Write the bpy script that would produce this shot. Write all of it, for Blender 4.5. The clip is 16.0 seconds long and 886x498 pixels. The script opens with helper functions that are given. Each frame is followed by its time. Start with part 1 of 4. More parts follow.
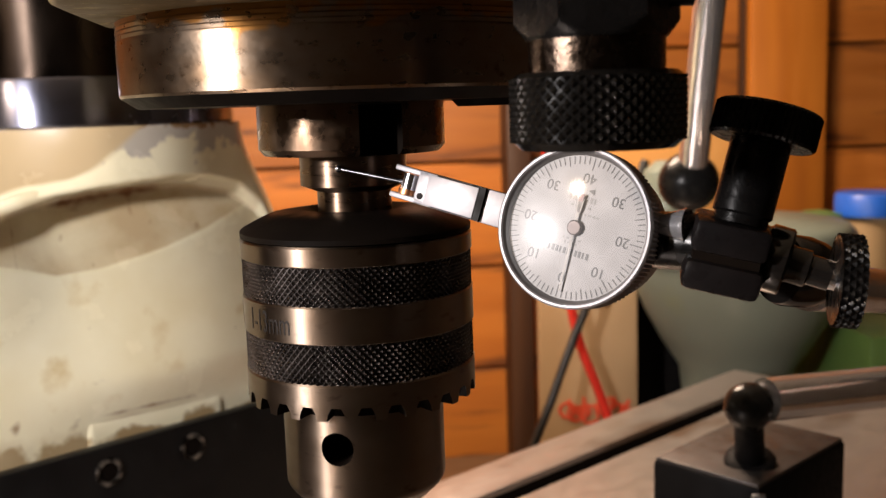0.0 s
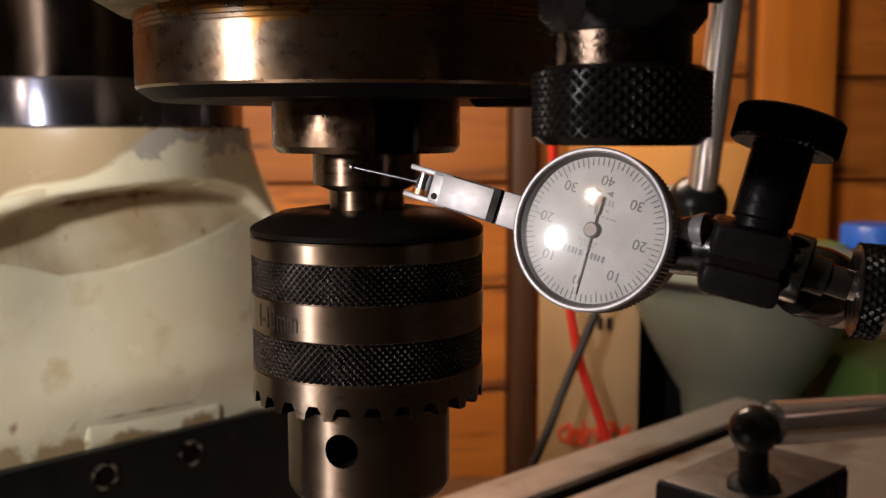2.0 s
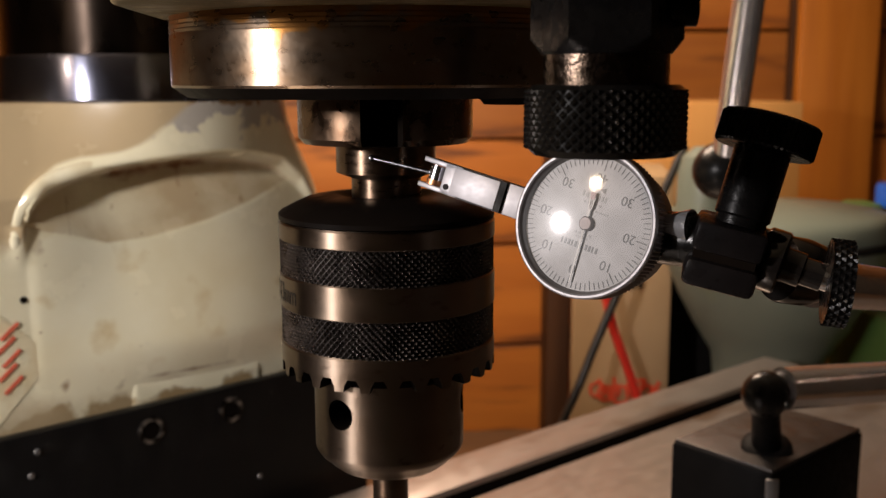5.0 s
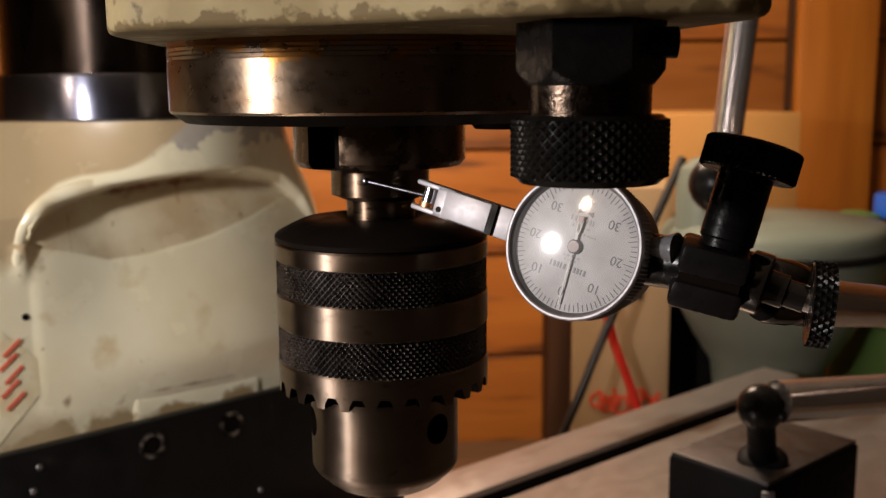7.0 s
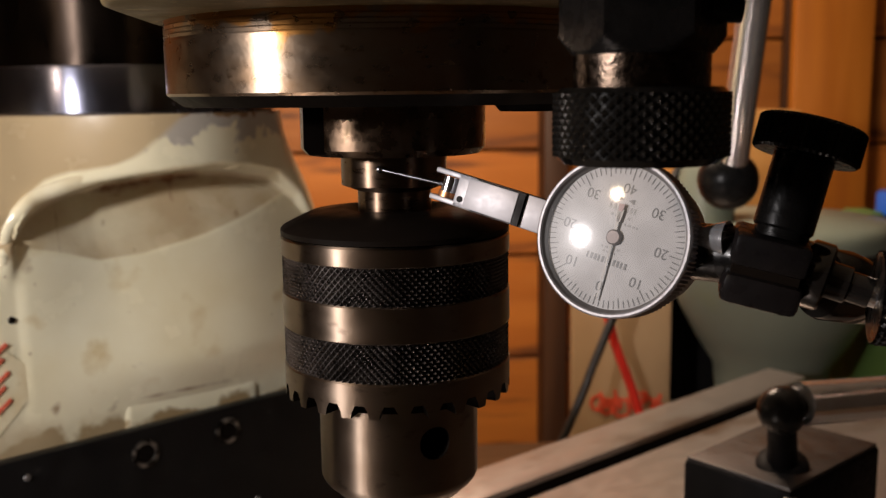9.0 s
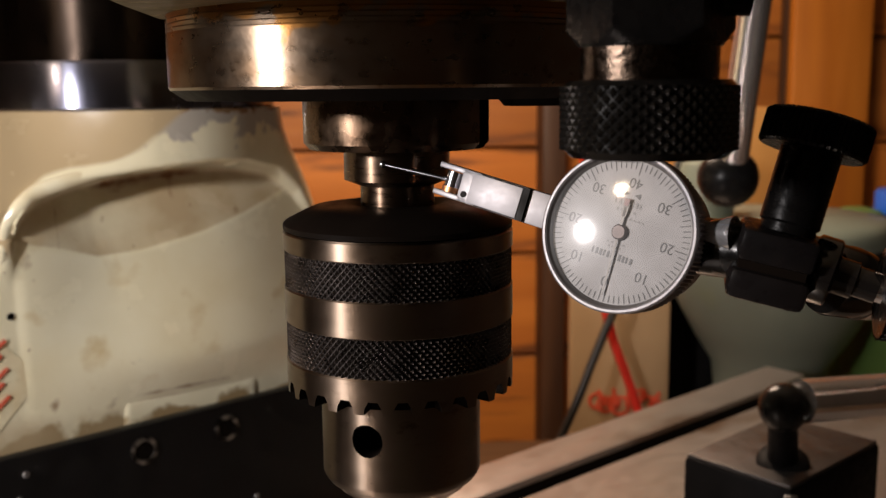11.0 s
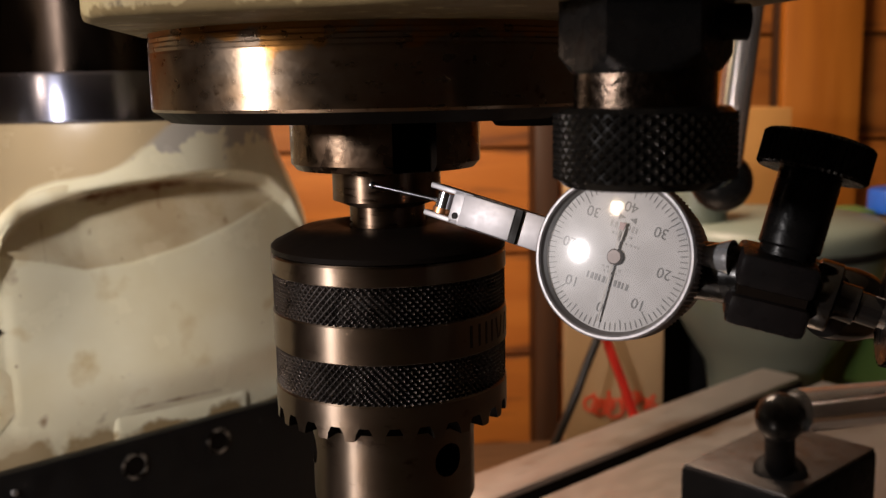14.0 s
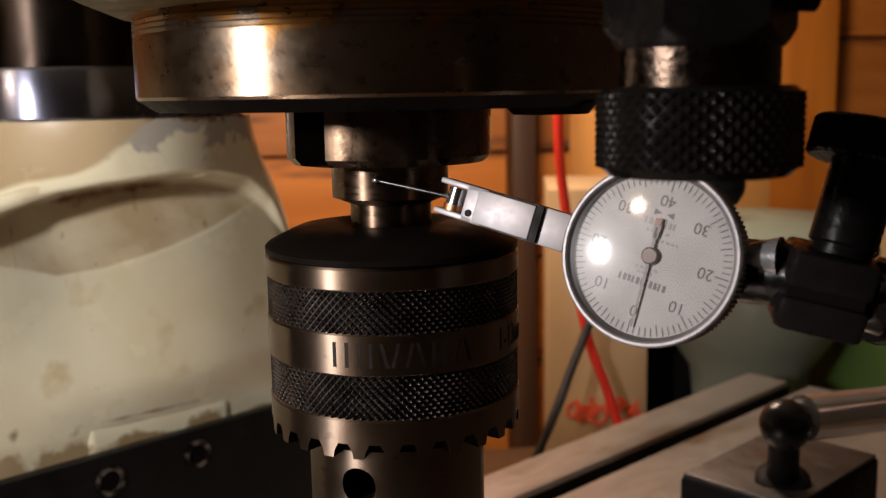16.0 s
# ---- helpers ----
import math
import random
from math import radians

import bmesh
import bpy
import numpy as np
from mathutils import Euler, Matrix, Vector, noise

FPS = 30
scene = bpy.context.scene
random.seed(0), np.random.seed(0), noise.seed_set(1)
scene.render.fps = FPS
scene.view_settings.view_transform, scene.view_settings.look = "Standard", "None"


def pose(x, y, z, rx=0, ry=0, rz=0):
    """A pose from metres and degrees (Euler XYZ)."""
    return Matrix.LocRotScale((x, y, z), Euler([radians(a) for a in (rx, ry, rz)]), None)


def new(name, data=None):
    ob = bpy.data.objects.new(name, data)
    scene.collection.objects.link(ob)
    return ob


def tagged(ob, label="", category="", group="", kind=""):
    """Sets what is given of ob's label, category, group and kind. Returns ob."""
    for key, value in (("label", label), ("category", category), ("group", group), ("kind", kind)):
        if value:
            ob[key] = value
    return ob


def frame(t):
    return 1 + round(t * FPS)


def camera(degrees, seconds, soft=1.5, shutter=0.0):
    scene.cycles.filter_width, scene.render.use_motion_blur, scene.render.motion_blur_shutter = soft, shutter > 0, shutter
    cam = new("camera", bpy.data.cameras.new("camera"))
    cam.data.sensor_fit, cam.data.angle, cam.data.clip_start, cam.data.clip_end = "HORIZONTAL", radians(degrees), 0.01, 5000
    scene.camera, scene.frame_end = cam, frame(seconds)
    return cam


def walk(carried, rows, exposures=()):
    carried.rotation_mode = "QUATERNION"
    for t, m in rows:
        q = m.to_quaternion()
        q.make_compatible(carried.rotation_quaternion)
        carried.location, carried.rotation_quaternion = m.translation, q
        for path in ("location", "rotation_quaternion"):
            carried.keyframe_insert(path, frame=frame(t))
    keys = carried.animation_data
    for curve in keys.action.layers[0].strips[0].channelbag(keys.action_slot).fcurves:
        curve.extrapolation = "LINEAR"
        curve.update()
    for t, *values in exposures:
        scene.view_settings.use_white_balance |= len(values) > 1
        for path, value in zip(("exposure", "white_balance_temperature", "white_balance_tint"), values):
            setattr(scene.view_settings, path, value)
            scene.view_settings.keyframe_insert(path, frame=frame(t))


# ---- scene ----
# seconds, eye x y z in metres, then yaw, pitch and roll in degrees
PATH = [
    (0, -0.0050, -0.2344, 1.2423, -6.27, -8.31, -1.86),
    (0.5, -0.0088, -0.2349, 1.2372, -6.49, -7.53, -0.58),
    (1, -0.0084, -0.2335, 1.2356, -6.49, -6.69, 0.10),
    (1.5, -0.0081, -0.2331, 1.2347, -6.71, -6.43, 0.57),
    (2, -0.0073, -0.2326, 1.2374, -6.21, -6.96, 0.01),
    (2.5, -0.0075, -0.2331, 1.2412, -5.50, -7.83, -0.73),
    (3, -0.0103, -0.2428, 1.2448, -4.54, -8.31, -1.00),
    (3.5, -0.0067, -0.2445, 1.2474, -4.05, -9.16, -0.66),
    (6, -0.0012, -0.2518, 1.2479, -3.77, -9.87, -0.17),
    (6.5, -0.0005, -0.2521, 1.2493, -3.75, -9.62, -0.35),
    (7, 0.0000, -0.2530, 1.2513, -3.61, -9.32, -0.53),
    (7.5, 0.0014, -0.2526, 1.2517, -3.79, -9.16, -0.65),
    (8, -0.0027, -0.2474, 1.2468, -3.80, -9.40, -0.62),
    (8.5, -0.0089, -0.2422, 1.2440, -3.72, -9.16, -0.58),
    (9, -0.0060, -0.2354, 1.2464, -4.25, -9.15, -0.71),
    (11.5, -0.0075, -0.2338, 1.2455, -4.44, -9.33, -0.61),
    (12, -0.0071, -0.2313, 1.2484, -4.65, -9.41, -0.84),
    (12.5, -0.0039, -0.2346, 1.2502, -4.52, -9.27, -1.03),
    (13, -0.0031, -0.2377, 1.2511, -4.27, -9.19, -1.07),
    (13.5, -0.0047, -0.2374, 1.2518, -4.23, -8.93, -1.15),
    (14, -0.0065, -0.2290, 1.2500, -4.83, -9.37, -1.10),
    (14.5, -0.0144, -0.2274, 1.2461, -4.82, -9.81, -0.70),
    (15, -0.0120, -0.2268, 1.2495, -5.01, -9.68, -1.12),
    (15.5, -0.0150, -0.2237, 1.2483, -5.12, -9.07, -1.06),
    (16, -0.0131, -0.2126, 1.2464, -6.52, -9.05, -1.04),
]
cam = camera(48.53, 16.0, soft=1.3)
cam.data.dof.use_dof, cam.data.dof.focus_distance, cam.data.dof.aperture_fstop = True, 0.20, 28.0


def eye_pose(x, y, z, yaw, pitch, roll):
    return Matrix.Translation((x, y, z)) @ pose(0, 0, 0, 0, 0, yaw) @ pose(0, 0, 0, 90 + pitch, 0, 0) @ pose(0, 0, 0, 0, 0, roll)


EXPOSURES = [(0, 0.69), (0.6, 0.66), (1.2, 0.49), (2.0, 0.08), (3.0, 0.0), (9.0, 0.0), (16.0, 0.03)]
walk(cam, [(r[0], eye_pose(*r[1:])) for r in PATH], EXPOSURES)

# ---- light: a dim room, a work lamp beside the machine, a warm bulb under the ceiling, an added fill ----
world = bpy.data.worlds.new("room_dark")
scene.world = world
world.use_nodes = True
world.node_tree.nodes["Background"].inputs[0].default_value = (1.0, 0.72, 0.45, 1)
world.node_tree.nodes["Background"].inputs[1].default_value = 0.003


def bulb(name, place, watts, size, colour):
    lamp = bpy.data.lights.new(name, "POINT")
    lamp.energy, lamp.shadow_soft_size, lamp.color = watts, size, colour
    ob = new(name, lamp)
    ob.location = place
    return ob


bulb("work_light", (-0.38, -0.225, 1.305), 9.8, 0.020, (1.0, 0.93, 0.918))
bulb("far_light", (-1.05, -0.72, 1.80), 15.0, 0.045, (1.0, 0.74, 0.518))
# unseen bulb added behind the head to brighten wall, table and boxes
bulb("wall_fill_light", (0.02, 0.54, 1.55), 21.0, 0.12, (1.0, 0.75, 0.56))


# ---- materials ----
def shader(name, base, rough=0.5, metal=0.0, second=None, grain=40.0, mix=0.5, stain=None, stain_scale=12.0, stain_at=0.6,
           bump=0.0, bump_scale=200.0, stretch=(1, 1, 1), rough_var=0.1, coat=0.0, spec=0.5, vary=0.0, turned=0.0, bands=(), wear=()):
    m = bpy.data.materials.new(name)
    m.use_nodes = True
    nt = m.node_tree
    b = nt.nodes["Principled BSDF"]
    n, l = nt.nodes.new, nt.links.new
    co = n("ShaderNodeTexCoord")
    mp = n("ShaderNodeMapping")
    mp.inputs["Scale"].default_value = stretch
    l(co.outputs["Object"], mp.inputs["Vector"])

    def noise_of(scale, detail):
        t = n("ShaderNodeTexNoise")
        t.inputs["Scale"].default_value, t.inputs["Detail"].default_value = scale, detail
        l(mp.outputs[0], t.inputs["Vector"])
        return t.outputs["Fac"]

    def ramp(fac, lo, hi):
        r = n("ShaderNodeMapRange")
        r.inputs["From Min"].default_value, r.inputs["From Max"].default_value = lo, hi
        l(fac, r.inputs["Value"])
        return r.outputs[0]

    def mixed(fac, a, c):
        x = n("ShaderNodeMix")
        x.data_type = "RGBA"
        l(fac, x.inputs[0])
        for s, v in ((x.inputs[6], a), (x.inputs[7], c)):
            if isinstance(v, tuple):
                s.default_value = (*v, 1)
            else:
                l(v, s)
        return x.outputs[2]

    second = second or tuple(c * 0.7 for c in base)
    col = mixed(ramp(noise_of(grain, 6), 0.5 - mix / 2, 0.5 + mix / 2), base, second)
    if stain:
        col = mixed(ramp(noise_of(stain_scale, 8), stain_at, stain_at + 0.12), col, stain)
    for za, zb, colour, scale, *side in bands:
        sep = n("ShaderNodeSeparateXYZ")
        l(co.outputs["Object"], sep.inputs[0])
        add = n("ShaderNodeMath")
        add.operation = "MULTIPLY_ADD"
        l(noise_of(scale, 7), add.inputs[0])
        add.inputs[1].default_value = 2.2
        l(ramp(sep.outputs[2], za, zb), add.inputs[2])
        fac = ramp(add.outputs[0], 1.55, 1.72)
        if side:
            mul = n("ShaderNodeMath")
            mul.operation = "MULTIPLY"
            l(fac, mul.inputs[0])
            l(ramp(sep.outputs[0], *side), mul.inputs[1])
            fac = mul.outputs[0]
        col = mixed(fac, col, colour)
    for name_of, colour, scale in wear:
        at = n("ShaderNodeAttribute")
        at.attribute_name = name_of
        add = n("ShaderNodeMath")
        add.operation = "MULTIPLY_ADD"
        l(at.outputs["Fac"], add.inputs[0])
        add.inputs[1].default_value = 1.0
        l(noise_of(scale, 8), add.inputs[2])
        col = mixed(ramp(add.outputs[0], 0.78, 1.22), col, colour)
    if vary:
        info = n("ShaderNodeObjectInfo")
        hsv = n("ShaderNodeHueSaturation")
        mul = n("ShaderNodeMath")
        mul.operation = "MULTIPLY_ADD"
        l(info.outputs["Random"], mul.inputs[0])
        mul.inputs[1].default_value, mul.inputs[2].default_value = vary * 2, 1 - vary
        l(mul.outputs[0], hsv.inputs["Value"])
        l(col, hsv.inputs["Color"])
        col = hsv.outputs[0]
    l(col, b.inputs["Base Color"])
    rr = n("ShaderNodeMapRange")
    l(noise_of(grain * 2.3, 5), rr.inputs["Value"])
    rr.inputs["From Min"].default_value, rr.inputs["From Max"].default_value = 0.3, 0.7
    rr.inputs["To Min"].default_value, rr.inputs["To Max"].default_value = max(0.02, rough - rough_var), min(1, rough + rough_var)
    l(rr.outputs[0], b.inputs["Roughness"])
    b.inputs["Metallic"].default_value = metal
    b.inputs["Specular IOR Level"].default_value = spec
    b.inputs["Coat Weight"].default_value = coat
    if turned:
        tg = n("ShaderNodeTangent")
        tg.direction_type, tg.axis = "RADIAL", "Z"
        l(tg.outputs[0], b.inputs["Tangent"])
        b.inputs["Anisotropic"].default_value, b.inputs["Anisotropic Rotation"].default_value = turned, 0.25
    if bump:
        bp = n("ShaderNodeBump")
        bp.inputs["Strength"].default_value, bp.inputs["Distance"].default_value = bump, 0.001
        l(noise_of(bump_scale, 5), bp.inputs["Height"])
        l(bp.outputs[0], b.inputs["Normal"])
    return m


def plain(name, base, rough=0.5, metal=0.0):
    return shader(name, base, rough, metal, tuple(c * 0.85 for c in base), 90.0, 0.6, rough_var=0.06)


# wear's first layer colours in shade under the lip, and dirt below
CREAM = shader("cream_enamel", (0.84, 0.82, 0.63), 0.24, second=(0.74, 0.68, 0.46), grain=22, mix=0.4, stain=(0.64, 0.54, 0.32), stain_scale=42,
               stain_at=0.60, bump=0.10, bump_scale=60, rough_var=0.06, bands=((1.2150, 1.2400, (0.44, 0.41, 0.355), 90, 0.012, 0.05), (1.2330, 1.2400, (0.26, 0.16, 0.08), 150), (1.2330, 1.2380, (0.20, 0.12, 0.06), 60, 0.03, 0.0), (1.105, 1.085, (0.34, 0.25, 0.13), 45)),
               wear=(("shade_grime", (0.46, 0.36, 0.215), 26), ("rust", (0.22, 0.105, 0.04), 120)))
CREAM_GLOSS = shader("cream_enamel_worn_shiny", (0.80, 0.77, 0.58), 0.07, second=(0.66, 0.58, 0.38), grain=60, mix=0.4, rough_var=0.04)
# chipped cream, base darkened to put the head's weaker light into colour
CREAM_WORN_DIMMED = shader("cream_enamel_chipped_dimmed", (0.29, 0.245, 0.135), 0.50, spec=0.06, second=(0.20, 0.15, 0.075), grain=45, mix=0.45, stain=(0.035, 0.025, 0.015), stain_scale=170,
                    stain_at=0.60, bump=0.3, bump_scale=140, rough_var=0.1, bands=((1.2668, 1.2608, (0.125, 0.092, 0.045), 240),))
FLANGE = shader("brown_oiled_steel", (0.225, 0.180, 0.138), 0.30, 1.0, (0.170, 0.105, 0.058), 110, 0.60, stain=(0.085, 0.050, 0.026), stain_scale=260,
                stain_at=0.63, bump=0.02, bump_scale=900, stretch=(1, 1, 1.6), rough_var=0.045, turned=0.7, bands=((1.2545, 1.2640, (0.30, 0.14, 0.04), 110),))
CHUCK = shader("bronze_blued_steel", (0.190, 0.148, 0.114), 0.37, 1.0, (0.145, 0.107, 0.078), 60, 0.6, stain=(0.09, 0.065, 0.05), stain_scale=170, stain_at=0.61,
               stretch=(1, 1, 2), rough_var=0.05, turned=0.92)
KNURL = shader("knurled_blued_steel", (0.078, 0.068, 0.063), 0.30, 1.0, (0.050, 0.043, 0.040), 120, 0.5, rough_var=0.08)
# black of the chuck cap; also colours in shade in recesses and undersides
CAP = shader("black_oxide_and_shade", (0.006, 0.0042, 0.0032), 0.42, 0.0, (0.004, 0.003, 0.0024), 60, 0.5, spec=0.03, bump=0.05, bump_scale=300)
ARM_SATIN = shader("satin_arm_chrome", (0.30, 0.29, 0.30), 0.55, 0.8, (0.27, 0.26, 0.27), 300, 0.6, rough_var=0.04)
NECK = shader("pitted_neck_steel", (0.055, 0.040, 0.030), 0.24, 1.0, (0.022, 0.015, 0.011), 300, 0.5, bump=0.13, bump_scale=1500, rough_var=0.1)
BLOCK = shader("brown_black_block", (0.0045, 0.004, 0.004), 0.30, 0.0, (0.0075, 0.006, 0.006), 200, 0.5, spec=0.13, rough_var=0.08)
# the bezel's inner shadow, put into the wall's colour
WALL_DARK = plain("bezel_wall_dark", (0.12, 0.11, 0.105), 0.4, 0.3)
HUB = plain("needle_hub_brown", (0.075, 0.055, 0.05), 0.45, 0.4)
COLLAR = shader("stained_spindle_steel", (0.15, 0.105, 0.072), 0.30, 1.0, (0.085, 0.05, 0.03), 90, 0.4, stain=(0.05, 0.035, 0.02), stain_scale=140, stain_at=0.62,
                bump=0.07, bump_scale=330, rough_var=0.16, turned=0.45)
ARBOR = shader("ground_arbor_steel", (0.15, 0.105, 0.075), 0.32, 1.0, (0.10, 0.066, 0.044), 80, 0.5, stretch=(1, 1, 5), rough_var=0.08, turned=0.8)
CHROME = shader("polished_chrome", (0.66, 0.67, 0.70), 0.20, 1.0, (0.5, 0.51, 0.55), 60, 0.6, rough_var=0.05)
RODS = shader("bright_rod_steel", (0.80, 0.80, 0.82), 0.17, 0.88, (0.66, 0.66, 0.68), 60, 0.6, rough_var=0.05)
RING = shader("ground_chromed_ring", (0.155, 0.163, 0.205), 0.25, 1.0, (0.16, 0.165, 0.22), 30, 0.5, stretch=(1, 1, 0.3), rough_var=0.06, turned=0.85)
COLUMN = shader("oiled_column_steel", (0.005, 0.0036, 0.003), 0.30, 1.0, (0.035, 0.026, 0.02), 30, 0.5, stretch=(1, 1, 0.4), rough_var=0.1, turned=0.8)
SATIN = shader("satin_chrome", (0.33, 0.328, 0.33), 0.50, 1.0, (0.28, 0.278, 0.28), 300, 0.6, bump=0.06, bump_scale=900, rough_var=0.05)
BLACK_STEEL = shader("black_oxide", (0.0022, 0.002, 0.002), 0.28, 0.0, (0.004, 0.0036, 0.0034), 150, 0.5, spec=0.12, bump=0.10, bump_scale=600, rough_var=0.1)
BLACK_KNURL = shader("black_knurled_oxide", (0.0026, 0.0024, 0.0022), 0.17, 0.0, (0.005, 0.0045, 0.004), 300, 0.5, spec=0.17, rough_var=0.1)
BLACK_GLOSS = shader("glossy_black_swivel", (0.008, 0.007, 0.0065), 0.12, 0.2, (0.005, 0.004, 0.0035), 120, 0.5, spec=0.5, rough_var=0.05)
BLACK_PLATE = shader("black_painted_iron", (0.0032, 0.0032, 0.0036), 0.42, 0.0, (0.006, 0.0056, 0.0056), 40, 0.5, spec=0.3, stain=(0.05, 0.045, 0.04), stain_scale=160, stain_at=0.70, bump=0.1)
PLASTIC = shader("black_plastic_ball", (0.007, 0.007, 0.007), 0.28, 0.0, (0.010, 0.010, 0.010), 60, 0.5, spec=0.14)
DIAL = plain("dial_face_white", (0.245, 0.238, 0.238), 0.55)
INK = plain("dial_ink_black", (0.02, 0.02, 0.02), 0.5)
INK_THIN = plain("dial_print_grey", (0.135, 0.13, 0.128), 0.5)
NEEDLE = plain("needle_dark", (0.06, 0.055, 0.05), 0.4, 0.5)
RED_DULL = plain("dull_red_lacquer", (0.10, 0.022, 0.018), 0.45)
BRASS = plain("copper_bush", (0.55, 0.25, 0.12), 0.35, 1.0)
TABLE = shader("ground_table_iron", (0.42, 0.385, 0.36), 0.36, 0.8, (0.36, 0.325, 0.30), 60, 0.9, stain=(0.20, 0.125, 0.075), stain_scale=14, stain_at=0.60, bump=0.03, bump_scale=300, rough_var=0.04, stretch=(0.6, 1, 1))
WORN_BOLT = shader("worn_bolt_steel", (0.34, 0.32, 0.29), 0.34, 0.9, (0.015, 0.013, 0.012), 190, 0.14, bump=0.3, bump_scale=500)
MAGBASE = shader("dark_magnet_steel", (0.062, 0.056, 0.053), 0.45, 0.7, (0.042, 0.038, 0.035), 60, 0.5, bump=0.12, bump_scale=350, rough_var=0.1)
BLACK_PAINT = shader("black_crackle_paint", (0.010, 0.009, 0.009), 0.5, 0.0, (0.016, 0.015, 0.014), 90, 0.5, spec=0.1, bump=0.2, bump_scale=500)
WOOD = shader("pine_plank", (0.60, 0.22, 0.036), 0.55, 0.0, (0.38, 0.115, 0.016), 4, 0.5, stain=(0.15, 0.05, 0.014), stain_scale=6, stain_at=0.56, bump=0.15, bump_scale=60,
              stretch=(0.7, 6, 6), vary=0.28)
WOOD_POST = shader("pine_post", (0.64, 0.23, 0.028), 0.5, 0.0, (0.45, 0.14, 0.016), 5, 0.5, bump=0.1, bump_scale=60, stretch=(6, 6, 0.6))
WOOD_DARK = shader("dark_pine_batten", (0.085, 0.036, 0.014), 0.6, 0.0, (0.035, 0.014, 0.006), 5, 0.5, stretch=(8, 8, 0.6))
BOARD = shader("yellow_pressed_board", (0.56, 0.29, 0.085), 0.7, 0.0, (0.45, 0.21, 0.05), 9, 0.5, bump=0.1, bump_scale=100)
BLOCK_BLACK = shader("flat_black_paint", (0.0028, 0.0025, 0.0025), 0.55, 0.0, (0.005, 0.0045, 0.0045), 120, 0.5, spec=0.05, bump=0.1, bump_scale=500)
CARTON = shader("brown_cardboard", (0.42, 0.29, 0.155), 0.75, 0.0, (0.36, 0.24, 0.125), 14, 0.5, bump=0.1, bump_scale=100)
RED_INK = plain("red_print", (0.74, 0.085, 0.03), 0.7)
FADED_INK = plain("faded_red_print", (0.70, 0.13, 0.07), 0.6)
RED_CORD = plain("red_cable_rubber", (0.75, 0.035, 0.02), 0.4)
BLACK_CORD = plain("black_cable_rubber", (0.015, 0.014, 0.013), 0.45)
GREY_GREEN = shader("grey_green_enamel", (0.17, 0.20, 0.165), 0.42, 0.0, (0.135, 0.16, 0.13), 8, 0.5, stain=(0.16, 0.18, 0.09), stain_scale=9, stain_at=0.62, bump=0.08, bump_scale=60)
GREEN = shader("green_painted_metal", (0.10, 0.18, 0.045), 0.45, 0.0, (0.07, 0.13, 0.035), 20, 0.5)
BLUE = plain("blue_plastic", (0.012, 0.10, 0.52), 0.4)
LABEL_WHITE = shader("sticker_paper", (0.80, 0.77, 0.57), 0.35, 0.0, (0.66, 0.55, 0.33), 60, 0.35)
CONCRETE = shader("grey_concrete", (0.25, 0.24, 0.22), 0.85, 0.0, (0.18, 0.17, 0.16), 6, 0.5, bump=0.2, bump_scale=40)
PLASTER = shader("low_bounce_plaster", (0.075, 0.062, 0.048), 0.85, 0.0, (0.055, 0.045, 0.034), 5, 0.5)
CEILING = shader("pale_bounce_ceiling", (0.48, 0.44, 0.36), 0.8, 0.0, (0.38, 0.34, 0.27), 4, 0.5, bump=0.1, bump_scale=30)
BENCH = shader("worn_bench_wood", (0.20, 0.12, 0.06), 0.6, 0.0, (0.13, 0.075, 0.04), 5, 0.5, stretch=(0.7, 6, 6))

GLASS = bpy.data.materials.new("dial_crystal")
GLASS.use_nodes = True
_t = GLASS.node_tree
_g, _h, _two, _tr, _mx, _fr = (_t.nodes.new(k) for k in ("ShaderNodeBsdfGlossy", "ShaderNodeBsdfGlossy", "ShaderNodeMixShader", "ShaderNodeBsdfTransparent", "ShaderNodeMixShader", "ShaderNodeFresnel"))
_g.inputs["Roughness"].default_value, _h.inputs["Roughness"].default_value = 0.07, 0.30
_two.inputs[0].default_value = 0.28
_fr.inputs["IOR"].default_value = 1.5
_t.links.new(_g.outputs[0], _two.inputs[1])
_t.links.new(_h.outputs[0], _two.inputs[2])
_t.links.new(_fr.outputs[0], _mx.inputs[0])
_t.links.new(_tr.outputs[0], _mx.inputs[1])
_t.links.new(_two.outputs[0], _mx.inputs[2])
_t.links.new(_mx.outputs[0], _t.nodes["Material Output"].inputs["Surface"])


# ---- building ----
def mesh_ob(name, bm, material, smooth=35):
    bmesh.ops.recalc_face_normals(bm, faces=bm.faces)
    me = bpy.data.meshes.new(name)
    bm.to_mesh(me)
    bm.free()
    me.materials.append(material)
    if smooth:
        me.shade_smooth()
        me.set_sharp_from_angle(angle=radians(smooth))
    return new(name, me)


def part(name, bm, material, parent, label="", smooth=35):
    ob = mesh_ob(name, bm, material, smooth)
    ob.parent = parent
    if label:
        ob["label"] = label
    return ob


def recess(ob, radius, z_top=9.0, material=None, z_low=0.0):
    """Puts the shade inside holes and notches into black: faces lying within radius of the spindle axis."""
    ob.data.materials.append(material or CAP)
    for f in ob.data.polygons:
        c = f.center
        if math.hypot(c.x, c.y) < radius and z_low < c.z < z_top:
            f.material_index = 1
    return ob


def thing(name, label, category, m=None, group=""):
    ob = new(name)
    if m is not None:
        ob.matrix_world = m
    return tagged(ob, label, category, group)


